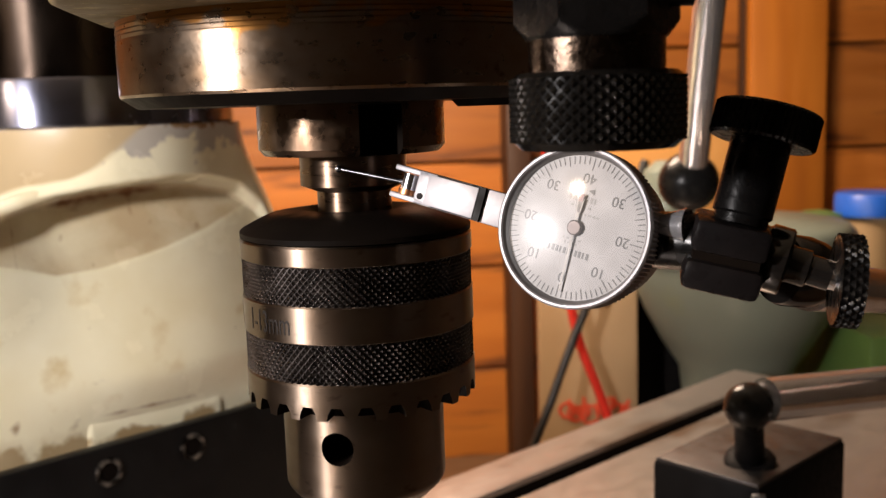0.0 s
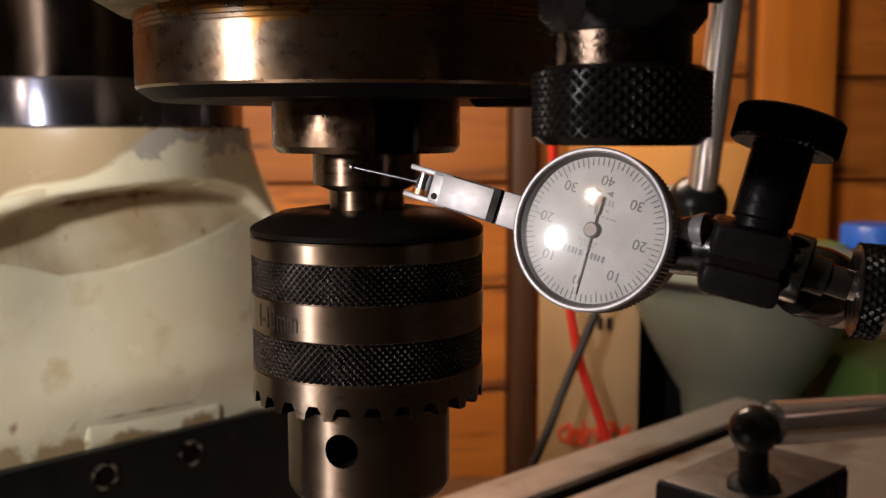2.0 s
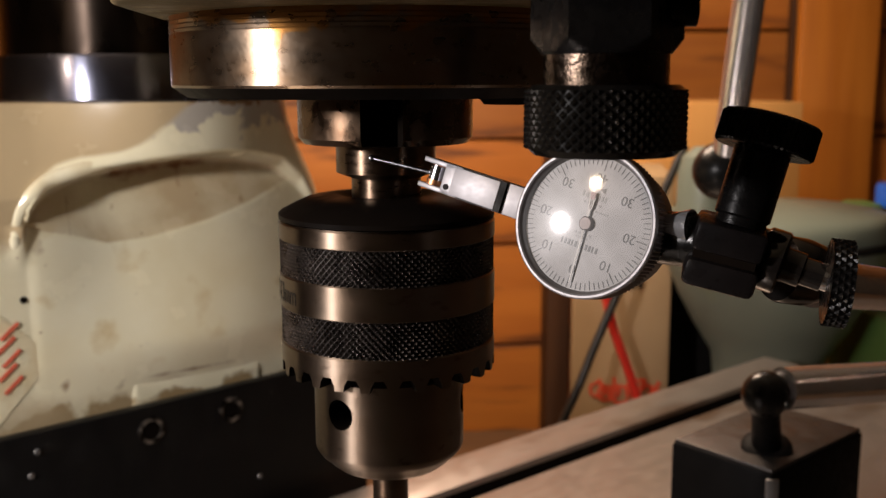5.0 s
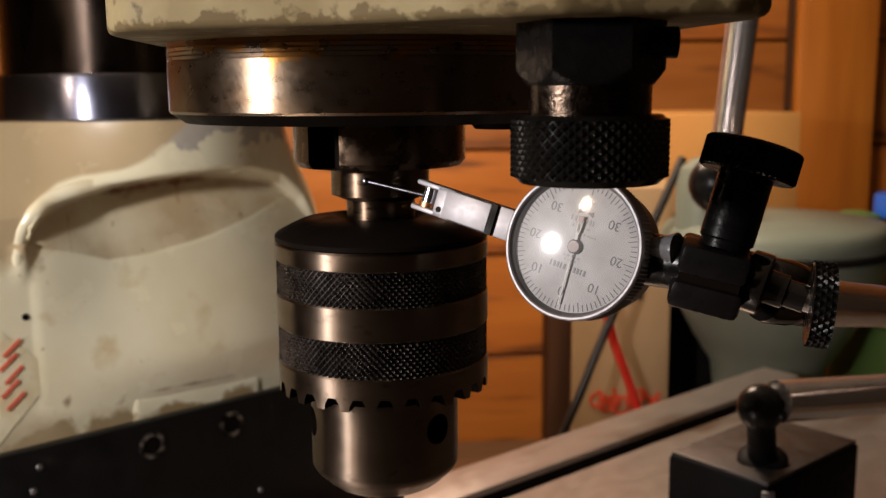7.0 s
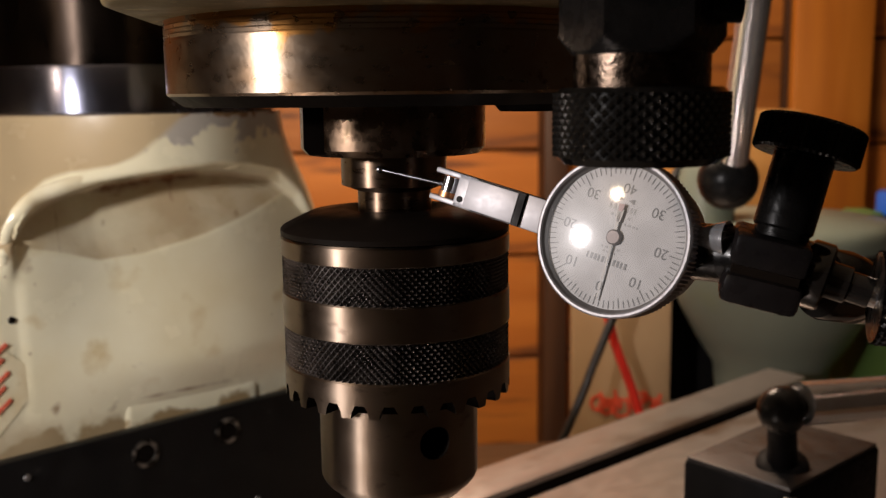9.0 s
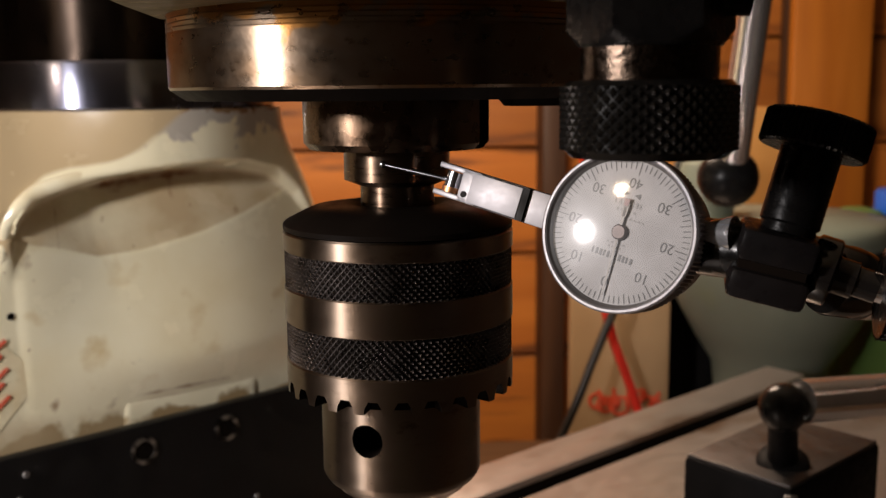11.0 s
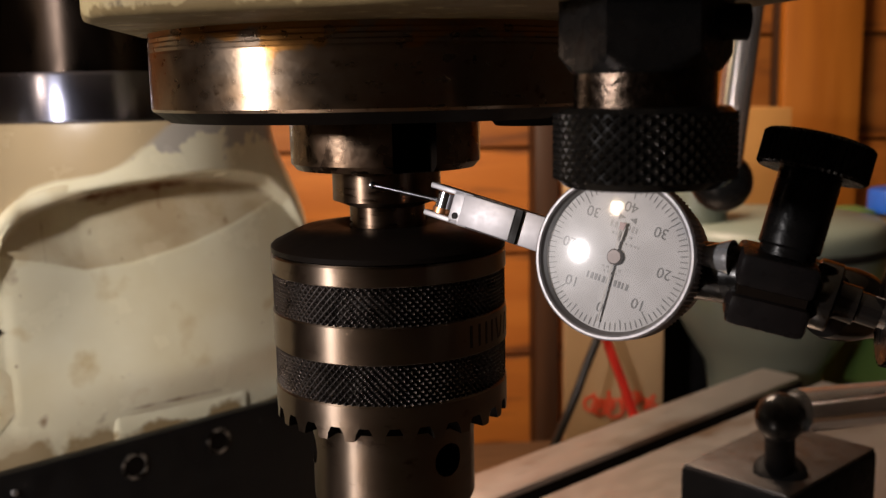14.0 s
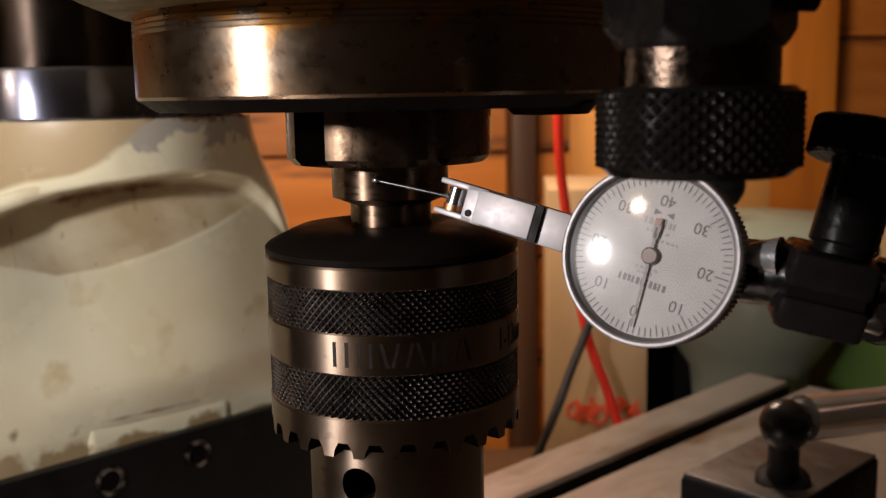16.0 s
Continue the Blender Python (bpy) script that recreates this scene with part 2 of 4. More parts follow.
def box(x0, x1, y0, y1, z0, z1, bevel=0.0, seg=2):
    bm = bmesh.new()
    bmesh.ops.create_cube(bm, size=1)
    for v in bm.verts:
        v.co = Vector(((x0 + x1) / 2 + v.co.x * (x1 - x0), (y0 + y1) / 2 + v.co.y * (y1 - y0), (z0 + z1) / 2 + v.co.z * (z1 - z0)))
    if bevel:
        bmesh.ops.bevel(bm, geom=bm.edges[:], offset=bevel, segments=seg, affect="EDGES", profile=0.5)
    return bm


def join(*bms):
    out = bmesh.new()
    for b in bms:
        me = bpy.data.meshes.new("tmp")
        b.to_mesh(me)
        b.free()
        out.from_mesh(me)
        bpy.data.meshes.remove(me)
    return out


def moved(bm, m):
    bm.transform(m)
    return bm


def lathe(profile, seg=96):
    """profile: radius, height; closed at the axis where the radius is 0."""
    bm = bmesh.new()
    rings = []
    for r, z in profile:
        if r <= 1e-7:
            rings.append([bm.verts.new((0, 0, z))])
        else:
            rings.append([bm.verts.new((r * math.cos(2 * math.pi * i / seg), r * math.sin(2 * math.pi * i / seg), z)) for i in range(seg)])
    for a, b in zip(rings, rings[1:]):
        for i in range(seg):
            j = (i + 1) % seg
            q = [a[i % len(a)], a[j % len(a)], b[j % len(b)], b[i % len(b)]]
            q = [x for k, x in enumerate(q) if x not in q[:k]]
            if len(q) > 2:
                bm.faces.new(q)
    return bm


def sheet_lathe(angles, heights, radius):
    """A turned surface whose radius(angle, height) may vary; open above and below."""
    bm = bmesh.new()
    n = len(angles)
    grid = [[bm.verts.new((radius(a, z) * math.cos(a), radius(a, z) * math.sin(a), z)) for a in angles] for z in heights]
    for p, q in zip(grid, grid[1:]):
        for i in range(n):
            bm.faces.new((p[i], p[(i + 1) % n], q[(i + 1) % n], q[i]))
    return bm


def knurled(r, z0, z1, count, depth, across=8, lift=1.0):
    """A diamond-knurled band: two crossing sets of grooves, standing proud of radius r."""
    pitch = 2 * math.pi * r / count
    rows = max(1, round((z1 - z0) / (pitch * lift)))
    n, k = count * across, rows * across

    def rad(a, z):
        u, w = a * count / (2 * math.pi), (z - z0) / (z1 - z0) * rows
        p = abs(((u + w) % 1.0) - 0.5) * 2
        q = abs(((u - w) % 1.0) - 0.5) * 2
        h = min(min(1.0, 1.35 * (1 - p)), min(1.0, 1.35 * (1 - q)))
        return r + depth * (h - 0.55)

    return sheet_lathe([2 * math.pi * i / n for i in range(n)], [z0 + (z1 - z0) * j / k for j in range(k + 1)], rad)


def rod(a, b, r, seg=24, r2=None, caps=True):
    a, b = Vector(a), Vector(b)
    bm = bmesh.new()
    bmesh.ops.create_cone(bm, cap_ends=caps, segments=seg, radius1=r, radius2=r if r2 is None else r2, depth=(b - a).length)
    m = Matrix.Translation((a + b) / 2) @ (b - a).to_track_quat("Z", "Y").to_matrix().to_4x4()
    return moved(bm, m)


def along(a, b):
    """A frame at a whose z axis points to b."""
    a, b = Vector(a), Vector(b)
    return Matrix.Translation(a) @ (b - a).to_track_quat("Z", "Y").to_matrix().to_4x4()


def tube(points, r, seg=12):
    """A bent cable through the points."""
    bm = bmesh.new()
    pts = [Vector(p) for p in points]
    fine = []
    for i in range(len(pts) - 1):
        p0, p1, p2, p3 = pts[max(i - 1, 0)], pts[i], pts[i + 1], pts[min(i + 2, len(pts) - 1)]
        for s in range(8):
            t = s / 8
            fine.append(0.5 * (2 * p1 + (p2 - p0) * t + (2 * p0 - 5 * p1 + 4 * p2 - p3) * t * t + (3 * p1 - p0 - 3 * p2 + p3) * t ** 3))
    fine.append(pts[-1])
    rings = []
    for i, p in enumerate(fine):
        d = (fine[min(i + 1, len(fine) - 1)] - fine[max(i - 1, 0)]).normalized()
        q = d.to_track_quat("Z", "Y").to_matrix()
        rings.append([bm.verts.new(p + q @ Vector((r * math.cos(2 * math.pi * k / seg), r * math.sin(2 * math.pi * k / seg), 0))) for k in range(seg)])
    for a, b in zip(rings, rings[1:]):
        for k in range(seg):
            bm.faces.new((a[k], a[(k + 1) % seg], b[(k + 1) % seg], b[k]))
    bm.faces.new(rings[0])
    bm.faces.new(rings[-1])
    return bm


def prism(outline, z0, z1, bevel=0.0, seg=3):
    bm = bmesh.new()
    f = bm.faces.new([bm.verts.new((x, y, z0)) for x, y in outline])
    r = bmesh.ops.extrude_face_region(bm, geom=[f])
    for v in r["geom"]:
        if isinstance(v, bmesh.types.BMVert):
            v.co.z = z1
    bmesh.ops.recalc_face_normals(bm, faces=bm.faces)
    if bevel:
        bmesh.ops.bevel(bm, geom=bm.edges[:], offset=bevel, segments=seg, affect="EDGES", profile=0.5)
    return bm


def words(text, size, depth=0.0001):
    """Raised lettering in the xy plane, centred, reading along +x."""
    cu = bpy.data.curves.new("lettering", "FONT")
    cu.body, cu.size, cu.extrude, cu.align_x, cu.align_y = text, size, depth, "CENTER", "CENTER"
    ob = bpy.data.objects.new("lettering", cu)
    scene.collection.objects.link(ob)
    dg = bpy.context.evaluated_depsgraph_get()
    me = bpy.data.meshes.new_from_object(ob.evaluated_get(dg))
    bm = bmesh.new()
    bm.from_mesh(me)
    bpy.data.meshes.remove(me)
    bpy.data.objects.remove(ob)
    bpy.data.curves.remove(cu)
    return bm


# the milling machine's own axes: x along its table, y towards its column
MACHINE = pose(0, 0, 0, 0, 0, 38)


# ---- the room ----
def room():
    floor = mesh_ob("floor", box(-2.2, 1.9, -2.4, 1.32, -0.1, 0.0), CONCRETE, 0)
    tagged(floor, "grey concrete workshop floor", "floor", kind="structure")
    # unseen ceiling added pale, to throw light onto rods and table
    ceiling = mesh_ob("ceiling", box(-2.2, 1.9, -2.4, 1.32, 2.4, 2.5), CEILING, 0)
    tagged(ceiling, "unseen ceiling, coloured pale to bounce light", "ceiling", kind="structure")
    # unseen walls, their colour darkened to cut bounced light
    for name, b in (("wall_west", (-2.3, -2.2, -2.4, 1.32)), ("wall_east", (1.9, 2.0, -2.4, 1.32)), ("wall_south", (-2.2, 1.9, -2.5, -2.4))):
        w = mesh_ob(name, box(*b, 0.0, 2.4), PLASTER, 0)
        tagged(w, "unseen plain wall, kept dark to limit bounce", "wall", kind="structure")
    wall = mesh_ob("wall_north", box(-2.2, 1.9, 1.26, 1.36, 0.0, 2.4), WOOD_DARK, 0)
    tagged(wall, "wall of warm orange-brown pine planks", "wall", kind="structure")
    rng = random.Random(4)
    z, h = 0.515, 0.161
    shared = mesh_ob("plank", box(-2.1, 1.8, -0.018, 0.0, 0.0, h - 0.0045, 0.0020, 1), WOOD, 0)
    while z < 2.3:
        ob = shared if z < 0.52 else new("plank", shared.data)
        ob.location = (rng.uniform(-0.08, 0.08), 1.258 - rng.random() * 0.003, z)
        ob.parent = wall
        z += h


def posts():
    ob = mesh_ob("wall_post", box(0.626, 0.748, 1.20, 1.2385, 0.0, 2.4, 0.006), WOOD_POST, 35)
    tagged(ob, "bright orange pine post against the plank wall", "post")
    ob = mesh_ob("wall_strip", box(0.620, 0.6245, 1.215, 1.2385, 0.0, 2.4, 0.003), WOOD_DARK, 35)
    tagged(ob, "thin dark strip beside the orange post", "batten")
    ob = mesh_ob("wall_strip", box(0.249, 0.284, 1.18, 1.2385, 0.0, 1.60, 0.003), WOOD_DARK, 35)
    tagged(ob, "dark stained wooden batten on the plank wall", "batten")


def bench():
    b = thing("workbench", "worn dark wooden workbench under the machine", "workbench")
    part("benchtop", box(-1.2, 1.3, -0.35, 1.12, 0.70, 0.74, 0.004), BENCH, b)
    for x in (-1.15, 1.17):
        for y in (-0.30, 1.02):
            part("leg", box(x, x + 0.08, y, y + 0.08, 0.0, 0.70, 0.004), BENCH, b)


# ---- the milling machine ----
def smooth(t):
    t = min(1, max(0, t))
    return t * t * (3 - 2 * t)


LIP = ((-0.0112, 1.1500), (-0.0110, 1.1870), (-0.0085, 1.1936), (-0.0035, 1.1997), (0.0030, 1.2040), (0.0130, 1.2072), (0.0227, 1.2090), (0.0379, 1.2115), (0.0554, 1.2131), (0.0724, 1.2140), (0.0905, 1.2126), (0.1109, 1.2080), (0.1279, 1.1969), (0.150, 1.170))


def lip_height(u):
    if u <= LIP[1][0]:
        return 0.0
    for (a, p), (b, q) in zip(LIP[1:], LIP[2:]):
        if u <= b:
            return p + (q - p) * (u - a) / (b - a)
    return LIP[-1][1]


FOOT = ((-0.03, 1.186), (-0.0092, 1.1841), (-0.0028, 1.1812), (0.0080, 1.1785), (0.0262, 1.1728), (0.0460, 1.1738), (0.0757, 1.1802), (0.0968, 1.1867), (0.1154, 1.1938), (0.1348, 1.2004), (0.16, 1.21))


def foot_height(u):
    for (a, p), (b, q) in zip(FOOT, FOOT[1:]):
        if u <= b:
            return p + (q - p) * (max(u, a) - a) / (b - a)
    return FOOT[-1][1]


def front_of(u, z):
    """Depth of the cream casting's front: a shallow tapering panel under an overhanging lip."""
    out = 0.237 - 0.027 * math.exp(-((u - 0.065) / 0.060) ** 2) * smooth((z - 1.165) / 0.048)
    out += 0.45 * max(0, z - 1.198) * smooth((0.045 - u) / 0.05)
    ridge = abs(u + 0.0135) if z < 1.187 else abs(lip_height(u) + 0.003 - z)
    if -0.03 < u < 0.04:
        out -= 0.0022 * math.exp(-(ridge / 0.0035) ** 2) * smooth((z - 1.165) / 0.02) * smooth((0.04 - u) / 0.03)
    inner = 0.2372 + 0.0050 * smooth((u + 0.009) / 0.045) * smooth((z - 1.12) / 0.05)
    # hollow shaped to imitate the shade under the lip
    scoop = min(0.0062, 0.20 * max(0, z - foot_height(u)))
    inner += scoop * smooth((u + 0.011) / 0.030) * smooth((0.128 - u) / 0.02)
    s = min(u - LIP[1][0], lip_height(u) - z) if u > LIP[1][0] else -1
    if z < 1.13:
        inner = inner + (0.237 - inner) * smooth((1.13 - z) / 0.03)
    turn = math.exp(-((u - 0.088) / (0.060 if u < 0.088 else 0.050)) ** 2)
    swell = 0.011 * turn * smooth((z - 1.098) / 0.03)
    return out + (max(inner, out) - swell - out) * smooth(s / 0.007 + 0.3)


def casting():
    c = thing("column_base", "cream enamelled cast iron column base, stained with rust", "machine base", MACHINE)
    bm = bmesh.new()
    shade_grime, rust = bm.verts.layers.float.new("shade_grime"), bm.verts.layers.float.new("rust")
    levels = [0.74, 0.90, 1.0, 1.05, 1.08] + [1.09 + 0.001 * i for i in range(149)]
    grid = []
    for z in [q for q in levels if q <= 1.2382]:
        right = 0.155 - 0.027 * smooth((z - 1.175) / 0.063)
        ring = []
        for i in range(320):
            u = -0.17 + (right + 0.17) * i / 319
            ring.append((u, front_of(u, z) + 0.022 * max(0, (u - right + 0.022) / 0.022) ** 2.5))
        ring += [(right + 0.001, 0.275), (right + 0.001, 0.31), (right - 0.01, 0.37), (-0.17, 0.37)]
        grid.append([bm.verts.new((u, w, z)) for u, w in ring])
    n = len(grid[0])
    for a, b in zip(grid, grid[1:]):
        for i in range(n):
            bm.faces.new((a[i], a[(i + 1) % n], b[(i + 1) % n], b[i]))
    bm.faces.new(grid[0])
    bm.faces.new(grid[-1])
    spots = ((0.0303, 1.1903, 0.0018), (0.0925, 1.1895, 0.0022), (-0.0055, 1.1765, 0.0042), (0.0250, 1.1800, 0.0018), (0.0420, 1.1775, 0.0014), (0.0130, 1.1560, 0.0016), (0.0700, 1.1935, 0.0012), (-0.0140, 1.1320, 0.0030), (-0.0110, 1.1180, 0.0034), (0.0020, 1.1120, 0.0022), (0.0160, 1.1060, 0.0028))
    for v in bm.verts:
        u, z = v.co.x, v.co.z
        if v.co.y > 0.26:
            continue
        drop = lip_height(u) - z
        r = 0.62 * math.exp(-((drop - 0.0052) / 0.0022) ** 2) * smooth((u - 0.012) / 0.02) * smooth((0.088 - u) / 0.02)
        r += 0.22 * math.exp(-((drop - 0.009) / 0.0030) ** 2) * smooth((u - 0.02) / 0.02) * smooth((0.060 - u) / 0.02)
        for su, sz, sr in spots:
            r += 0.45 * math.exp(-((u - su) / sr) ** 2 - ((z - sz) / (1.5 * sr)) ** 2)
        for su, top, end, sw in ((0.1335, 1.203, 1.190, 0.0013), (0.1156, 1.2035, 1.196, 0.0011), (0.0090, 1.205, 1.170, 0.0016), (0.0620, 1.211, 1.188, 0.0016)  ):
            r += 0.36 * math.exp(-((u - su) / sw) ** 2) * smooth((top - z) / 0.003) * smooth((z - end) / 0.008)
        r += 0.50 * math.exp(-((z - 1.1083 + 0.018 * (u - 0.03)) / 0.0013) ** 2) * smooth((u - 0.028) / 0.01) * smooth((0.098 - u) / 0.02)
        v[rust] = min(r, 0.80)
        # painted shade: the darker upper left, then the hollow under the lip
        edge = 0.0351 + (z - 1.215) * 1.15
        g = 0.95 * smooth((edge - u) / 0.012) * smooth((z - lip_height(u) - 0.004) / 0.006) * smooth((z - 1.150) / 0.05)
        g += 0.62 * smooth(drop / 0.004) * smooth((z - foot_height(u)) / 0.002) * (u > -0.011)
        # dirt at the lower left and along the bottom
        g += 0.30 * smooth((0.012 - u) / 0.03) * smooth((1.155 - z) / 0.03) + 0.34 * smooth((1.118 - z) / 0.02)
        v[shade_grime] = min(g, 0.95)
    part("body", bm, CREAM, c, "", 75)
    rng = random.Random(7)
    pad, rows = bmesh.new(), []
    for k in range(41):
        u = 0.0305 + 0.074 * k / 40
        top = 1.1068 - 0.018 * (u - 0.03) + rng.uniform(-0.0006, 0.0006)
        end = {0: 0.0, 1: 0.5, 39: 0.6, 40: 0.2}.get(k, 1.0)
        rows.append([pad.verts.new((u, front_of(u, 1.10) + 0.0012 - (0.0012 + q) * end, z)) for q, z in ((-0.0006, top + 0.0008), (0.0004, top), (0.0007, top - 0.0014), (0.0009, top - 0.0032), (0.0009, 1.0945))])
    for a, b in zip(rows, rows[1:]):
        for k in range(4):
            pad.faces.new((a[k], a[k + 1], b[k + 1], b[k]))
    part("ledge", pad, CREAM, c, "chipped lower ledge", 60)
    bead = [(-0.0152, 1.174, 0.0048), (-0.0148, 1.181, 0.0030), (-0.0140, 1.1870, 0.0024), (-0.0119, 1.1936, 0.0022), (-0.0063, 1.2006, 0.0022), (-0.0003, 1.2050, 0.0023), (0.0113, 1.2090, 0.0027), (0.0220, 1.2118, 0.0050)]
    part("lip_bead", tube([(u, front_of(u, z) + d, z) for u, z, d in bead], 0.0034, 20), CREAM_GLOSS, c, "rounded shiny enamel edge", 60)
    st = moved(box(-0.031, 0.031, -0.031, 0.031, -0.0002, 0.0002), pose(-0.0455, 0.2369, 1.126, 90, 0, 0) @ pose(0, 0, 0, 0, 0, 45))
    st = part("sticker", st, LABEL_WHITE, c, "dirty paper sticker with red print", 0)
    for i in range(5):
        part("red_print", moved(box(-0.005, 0.005, -0.0008, 0.0008, 0, 0.0003), pose(-0.0205 - 0.002 * (i % 2), 0.2364, 1.117 + 0.006 * i, 90, 0, 0) @ pose(0, 0, 0, 0, 0, 40)), FADED_INK, st, "", 0)
    part("rivet", moved(lathe([(0, 0.0008), (0.0012, 0.0006), (0.0016, 0), (0, 0)], 16), pose(-0.0134, 0.2370, 1.1537, 90, 0, 0)), CAP, c, "small dark rivet")
    return c


def column():
    c = thing("column", "oiled dark steel column with a bright chromed collar", "column", MACHINE @ pose(0.0650, 0.279, 0))
    part("shaft", lathe([(0, 1.255), (0.0635, 1.255), (0.0635, 1.70), (0, 1.70)], 96), COLUMN, c)
    part("collar", lathe([(0, 1.238), (0.0675, 1.238), (0.0685, 1.239), (0.0685, 1.2575), (0.0675, 1.2590), (0, 1.2590)], 128), RING, c, "polished chrome collar")


def head():
    h = thing("milling_machine", "cream milling machine head with brown quill flange and feed lever", "milling machine")
    outline = [(-0.0545, -0.036), (-0.0540, -0.048), (-0.0510, -0.059), (-0.0465, -0.0655), (-0.038, -0.0695), (-0.009, -0.0800), (0.020, -0.0995), (0.028, -0.1030), (0.056, -0.1010), (0.0625, -0.0970), (0.0640, -0.0900), (0.0580, -0.050), (0.078, 0.03), (0.060, 0.065), (-0.030, 0.065), (-0.055, 0.0)]
    part("head_casting", prism(outline, 1.2620, 1.46, 0.0016), CREAM_WORN_DIMMED, h, "cream enamelled head casting, chipped along its lower edge")
    part("head_arm", prism([(-0.045, 0.06), (0.055, 0.06), (0.02, 0.36), (-0.18, 0.36)], 1.305, 1.46, 0.003), CREAM_WORN_DIMMED, h, "cream casting clamped round the column")
    # underside blackened: its shade is put into the colour
    part("flange_bevel", lathe([(0, 1.2435), (0.0478, 1.2435), (0.0512, 1.2458)], 160), CAP, h, "flange underside, coloured black for its shade", 30)
    fl = [(0.0512, 1.2458), (0.0516, 1.2464), (0.0516, 1.2574)]
    for i in range(4):
        z = 1.2577 + 0.0010 * i
        fl += [(0.0516, z), (0.05145, z + 0.0003)]
    fl += [(0.0516, 1.2630), (0, 1.2630)]
    part("quill_flange", lathe(fl, 160), FLANGE, h, "brown oiled steel quill flange with rust rings", 30)
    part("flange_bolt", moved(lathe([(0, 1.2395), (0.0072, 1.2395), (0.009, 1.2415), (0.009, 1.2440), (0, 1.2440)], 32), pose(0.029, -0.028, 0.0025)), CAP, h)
    part("lever_hub", rod((0.03, 0.20, 1.335), (0.200, 0.245, 1.335), 0.014, 32), BLACK_STEEL, h)
    v = part("feed_lever", rod((0.1932, 0.2920, 1.200), (0.1905, 0.2480, 1.338), 0.0082, 32), RODS, h, "chromed feed lever rod")
    bm = bmesh.new()
    bmesh.ops.create_uvsphere(bm, u_segments=40, v_segments=24, radius=0.0168)
    part("ball_knob", moved(bm, Matrix.Translation((0.1930, 0.2970, 1.1955))), PLASTIC, v, "glossy black plastic ball")


def depth_stop():
    s = thing("depth_stop_knob", "black oiled steel stop nut with knurled thumb ring", "knob", pose(0.0359, -0.0855, 0))
    z = [1.2350, 1.2466]
    part("thumb_ring", join(knurled(0.0133, z[0] + 0.0012, z[1] - 0.0008, 42, 0.0006, 8, 1.05),
                            lathe([(0, z[0]), (0.0118, z[0]), (0.0131, z[0] + 0.0012)], 336),
                            lathe([(0.0131, z[1] - 0.0008), (0.0122, z[1]), (0, z[1])], 336)), BLACK_KNURL, s, "diamond-knurled black thumb ring", 25)
    part("neck", lathe([(0.0104, 1.2464), (0.0104, 1.2515), (0, 1.2515)], 64), NECK, s, "bare oily steel neck")
    def hexagon(a, h):
        off = (a - radians(49) + math.pi / 6) % (math.pi / 3) - math.pi / 6
        off = math.pi / 6 - abs(off)
        return min(0.0109 / math.cos(off), 0.0107 + (h - 1.2515) * 0.75)

    part("hex_nut", join(sheet_lathe([2 * math.pi * i / 180 + radians(49) for i in range(180)], [1.2515, 1.2520, 1.2525, 1.2530, 1.2535, 1.2540, 1.2546, 1.2630], hexagon),
                         lathe([(0.0090, 1.2515), (0.0107, 1.2515)], 90)), BLACK_STEEL, s, "worn black hexagon nut", 20)
    part("lock_screw", rod((0.0085, -0.004, 1.2585), (0.0135, -0.0045, 1.2583), 0.0026, 24), BLACK_STEEL, s)


def black_plate():
    p = thing("way_cover_plate", "black painted iron plate bolted behind the table", "cover plate", MACHINE)
    part("plate", box(-0.40, 0.165, 0.228, 0.2350, 0.74, 1.0965, 0.002), BLACK_PLATE, p)
    for x, z in ((0.0372, 1.0843), (0.0795, 1.0846)):
        b = part("bolt", moved(lathe([(0.0044, 0.0002), (0.0046, 0.0008), (0.0056, 0.0010), (0.0066, 0.0006), (0.0070, -0.003), (0, -0.003)], 32), pose(x, 0.2280, z, 90, 0, 0)), WORN_BOLT, p, "worn dark socket head bolt")
        part("socket", moved(lathe([(0, 0.0003), (0.0045, 0.0003)], 24), pose(x, 0.2280, z, 90, 0, 0)), CAP, b)
    for x, z in ((-0.0155, 1.0876), (-0.0189, 1.0773), (0.0949, 1.0451)):
        part("rivet", moved(lathe([(0, 0.0018), (0.0013, 0.0012), (0.0018, 0), (0, 0)], 16), pose(x, 0.2285, z, 90, 0, 0)), SATIN, p)


TABLE_AXES = pose(0, 0, 0, 0, 0, 36.2)


def table():
    t = thing("machine_table", "ground grey iron milling table with a rusty edge and slot", "machine table", TABLE_AXES)
    # black strips put the slot's shade into the colour
    part("slot_wall_shade", box(-0.30, 0.530, 0.1806, 0.1820, 0.992, 1.0262), CAP, t, "black strip standing for the slot wall's shade", 0)
    part("rail", box(-0.30, 0.532, 0.1815, 0.216, 1.000, 1.030, 0.0036), TABLE, t, "raised back rail of the table")
    part("top", box(-0.30, 0.535, -0.10, 0.1675, 0.985, 1.0285, 0.0015), TABLE, t)
    part("slot", box(-0.30, 0.533, 0.1665, 0.183, 0.980, 0.992), CAP, t, "coolant slot floor, blackened for its shade")
    part("saddle", box(-0.10, 0.30, -0.06, 0.18, 0.74, 0.985, 0.004), BLACK_PAINT, t)


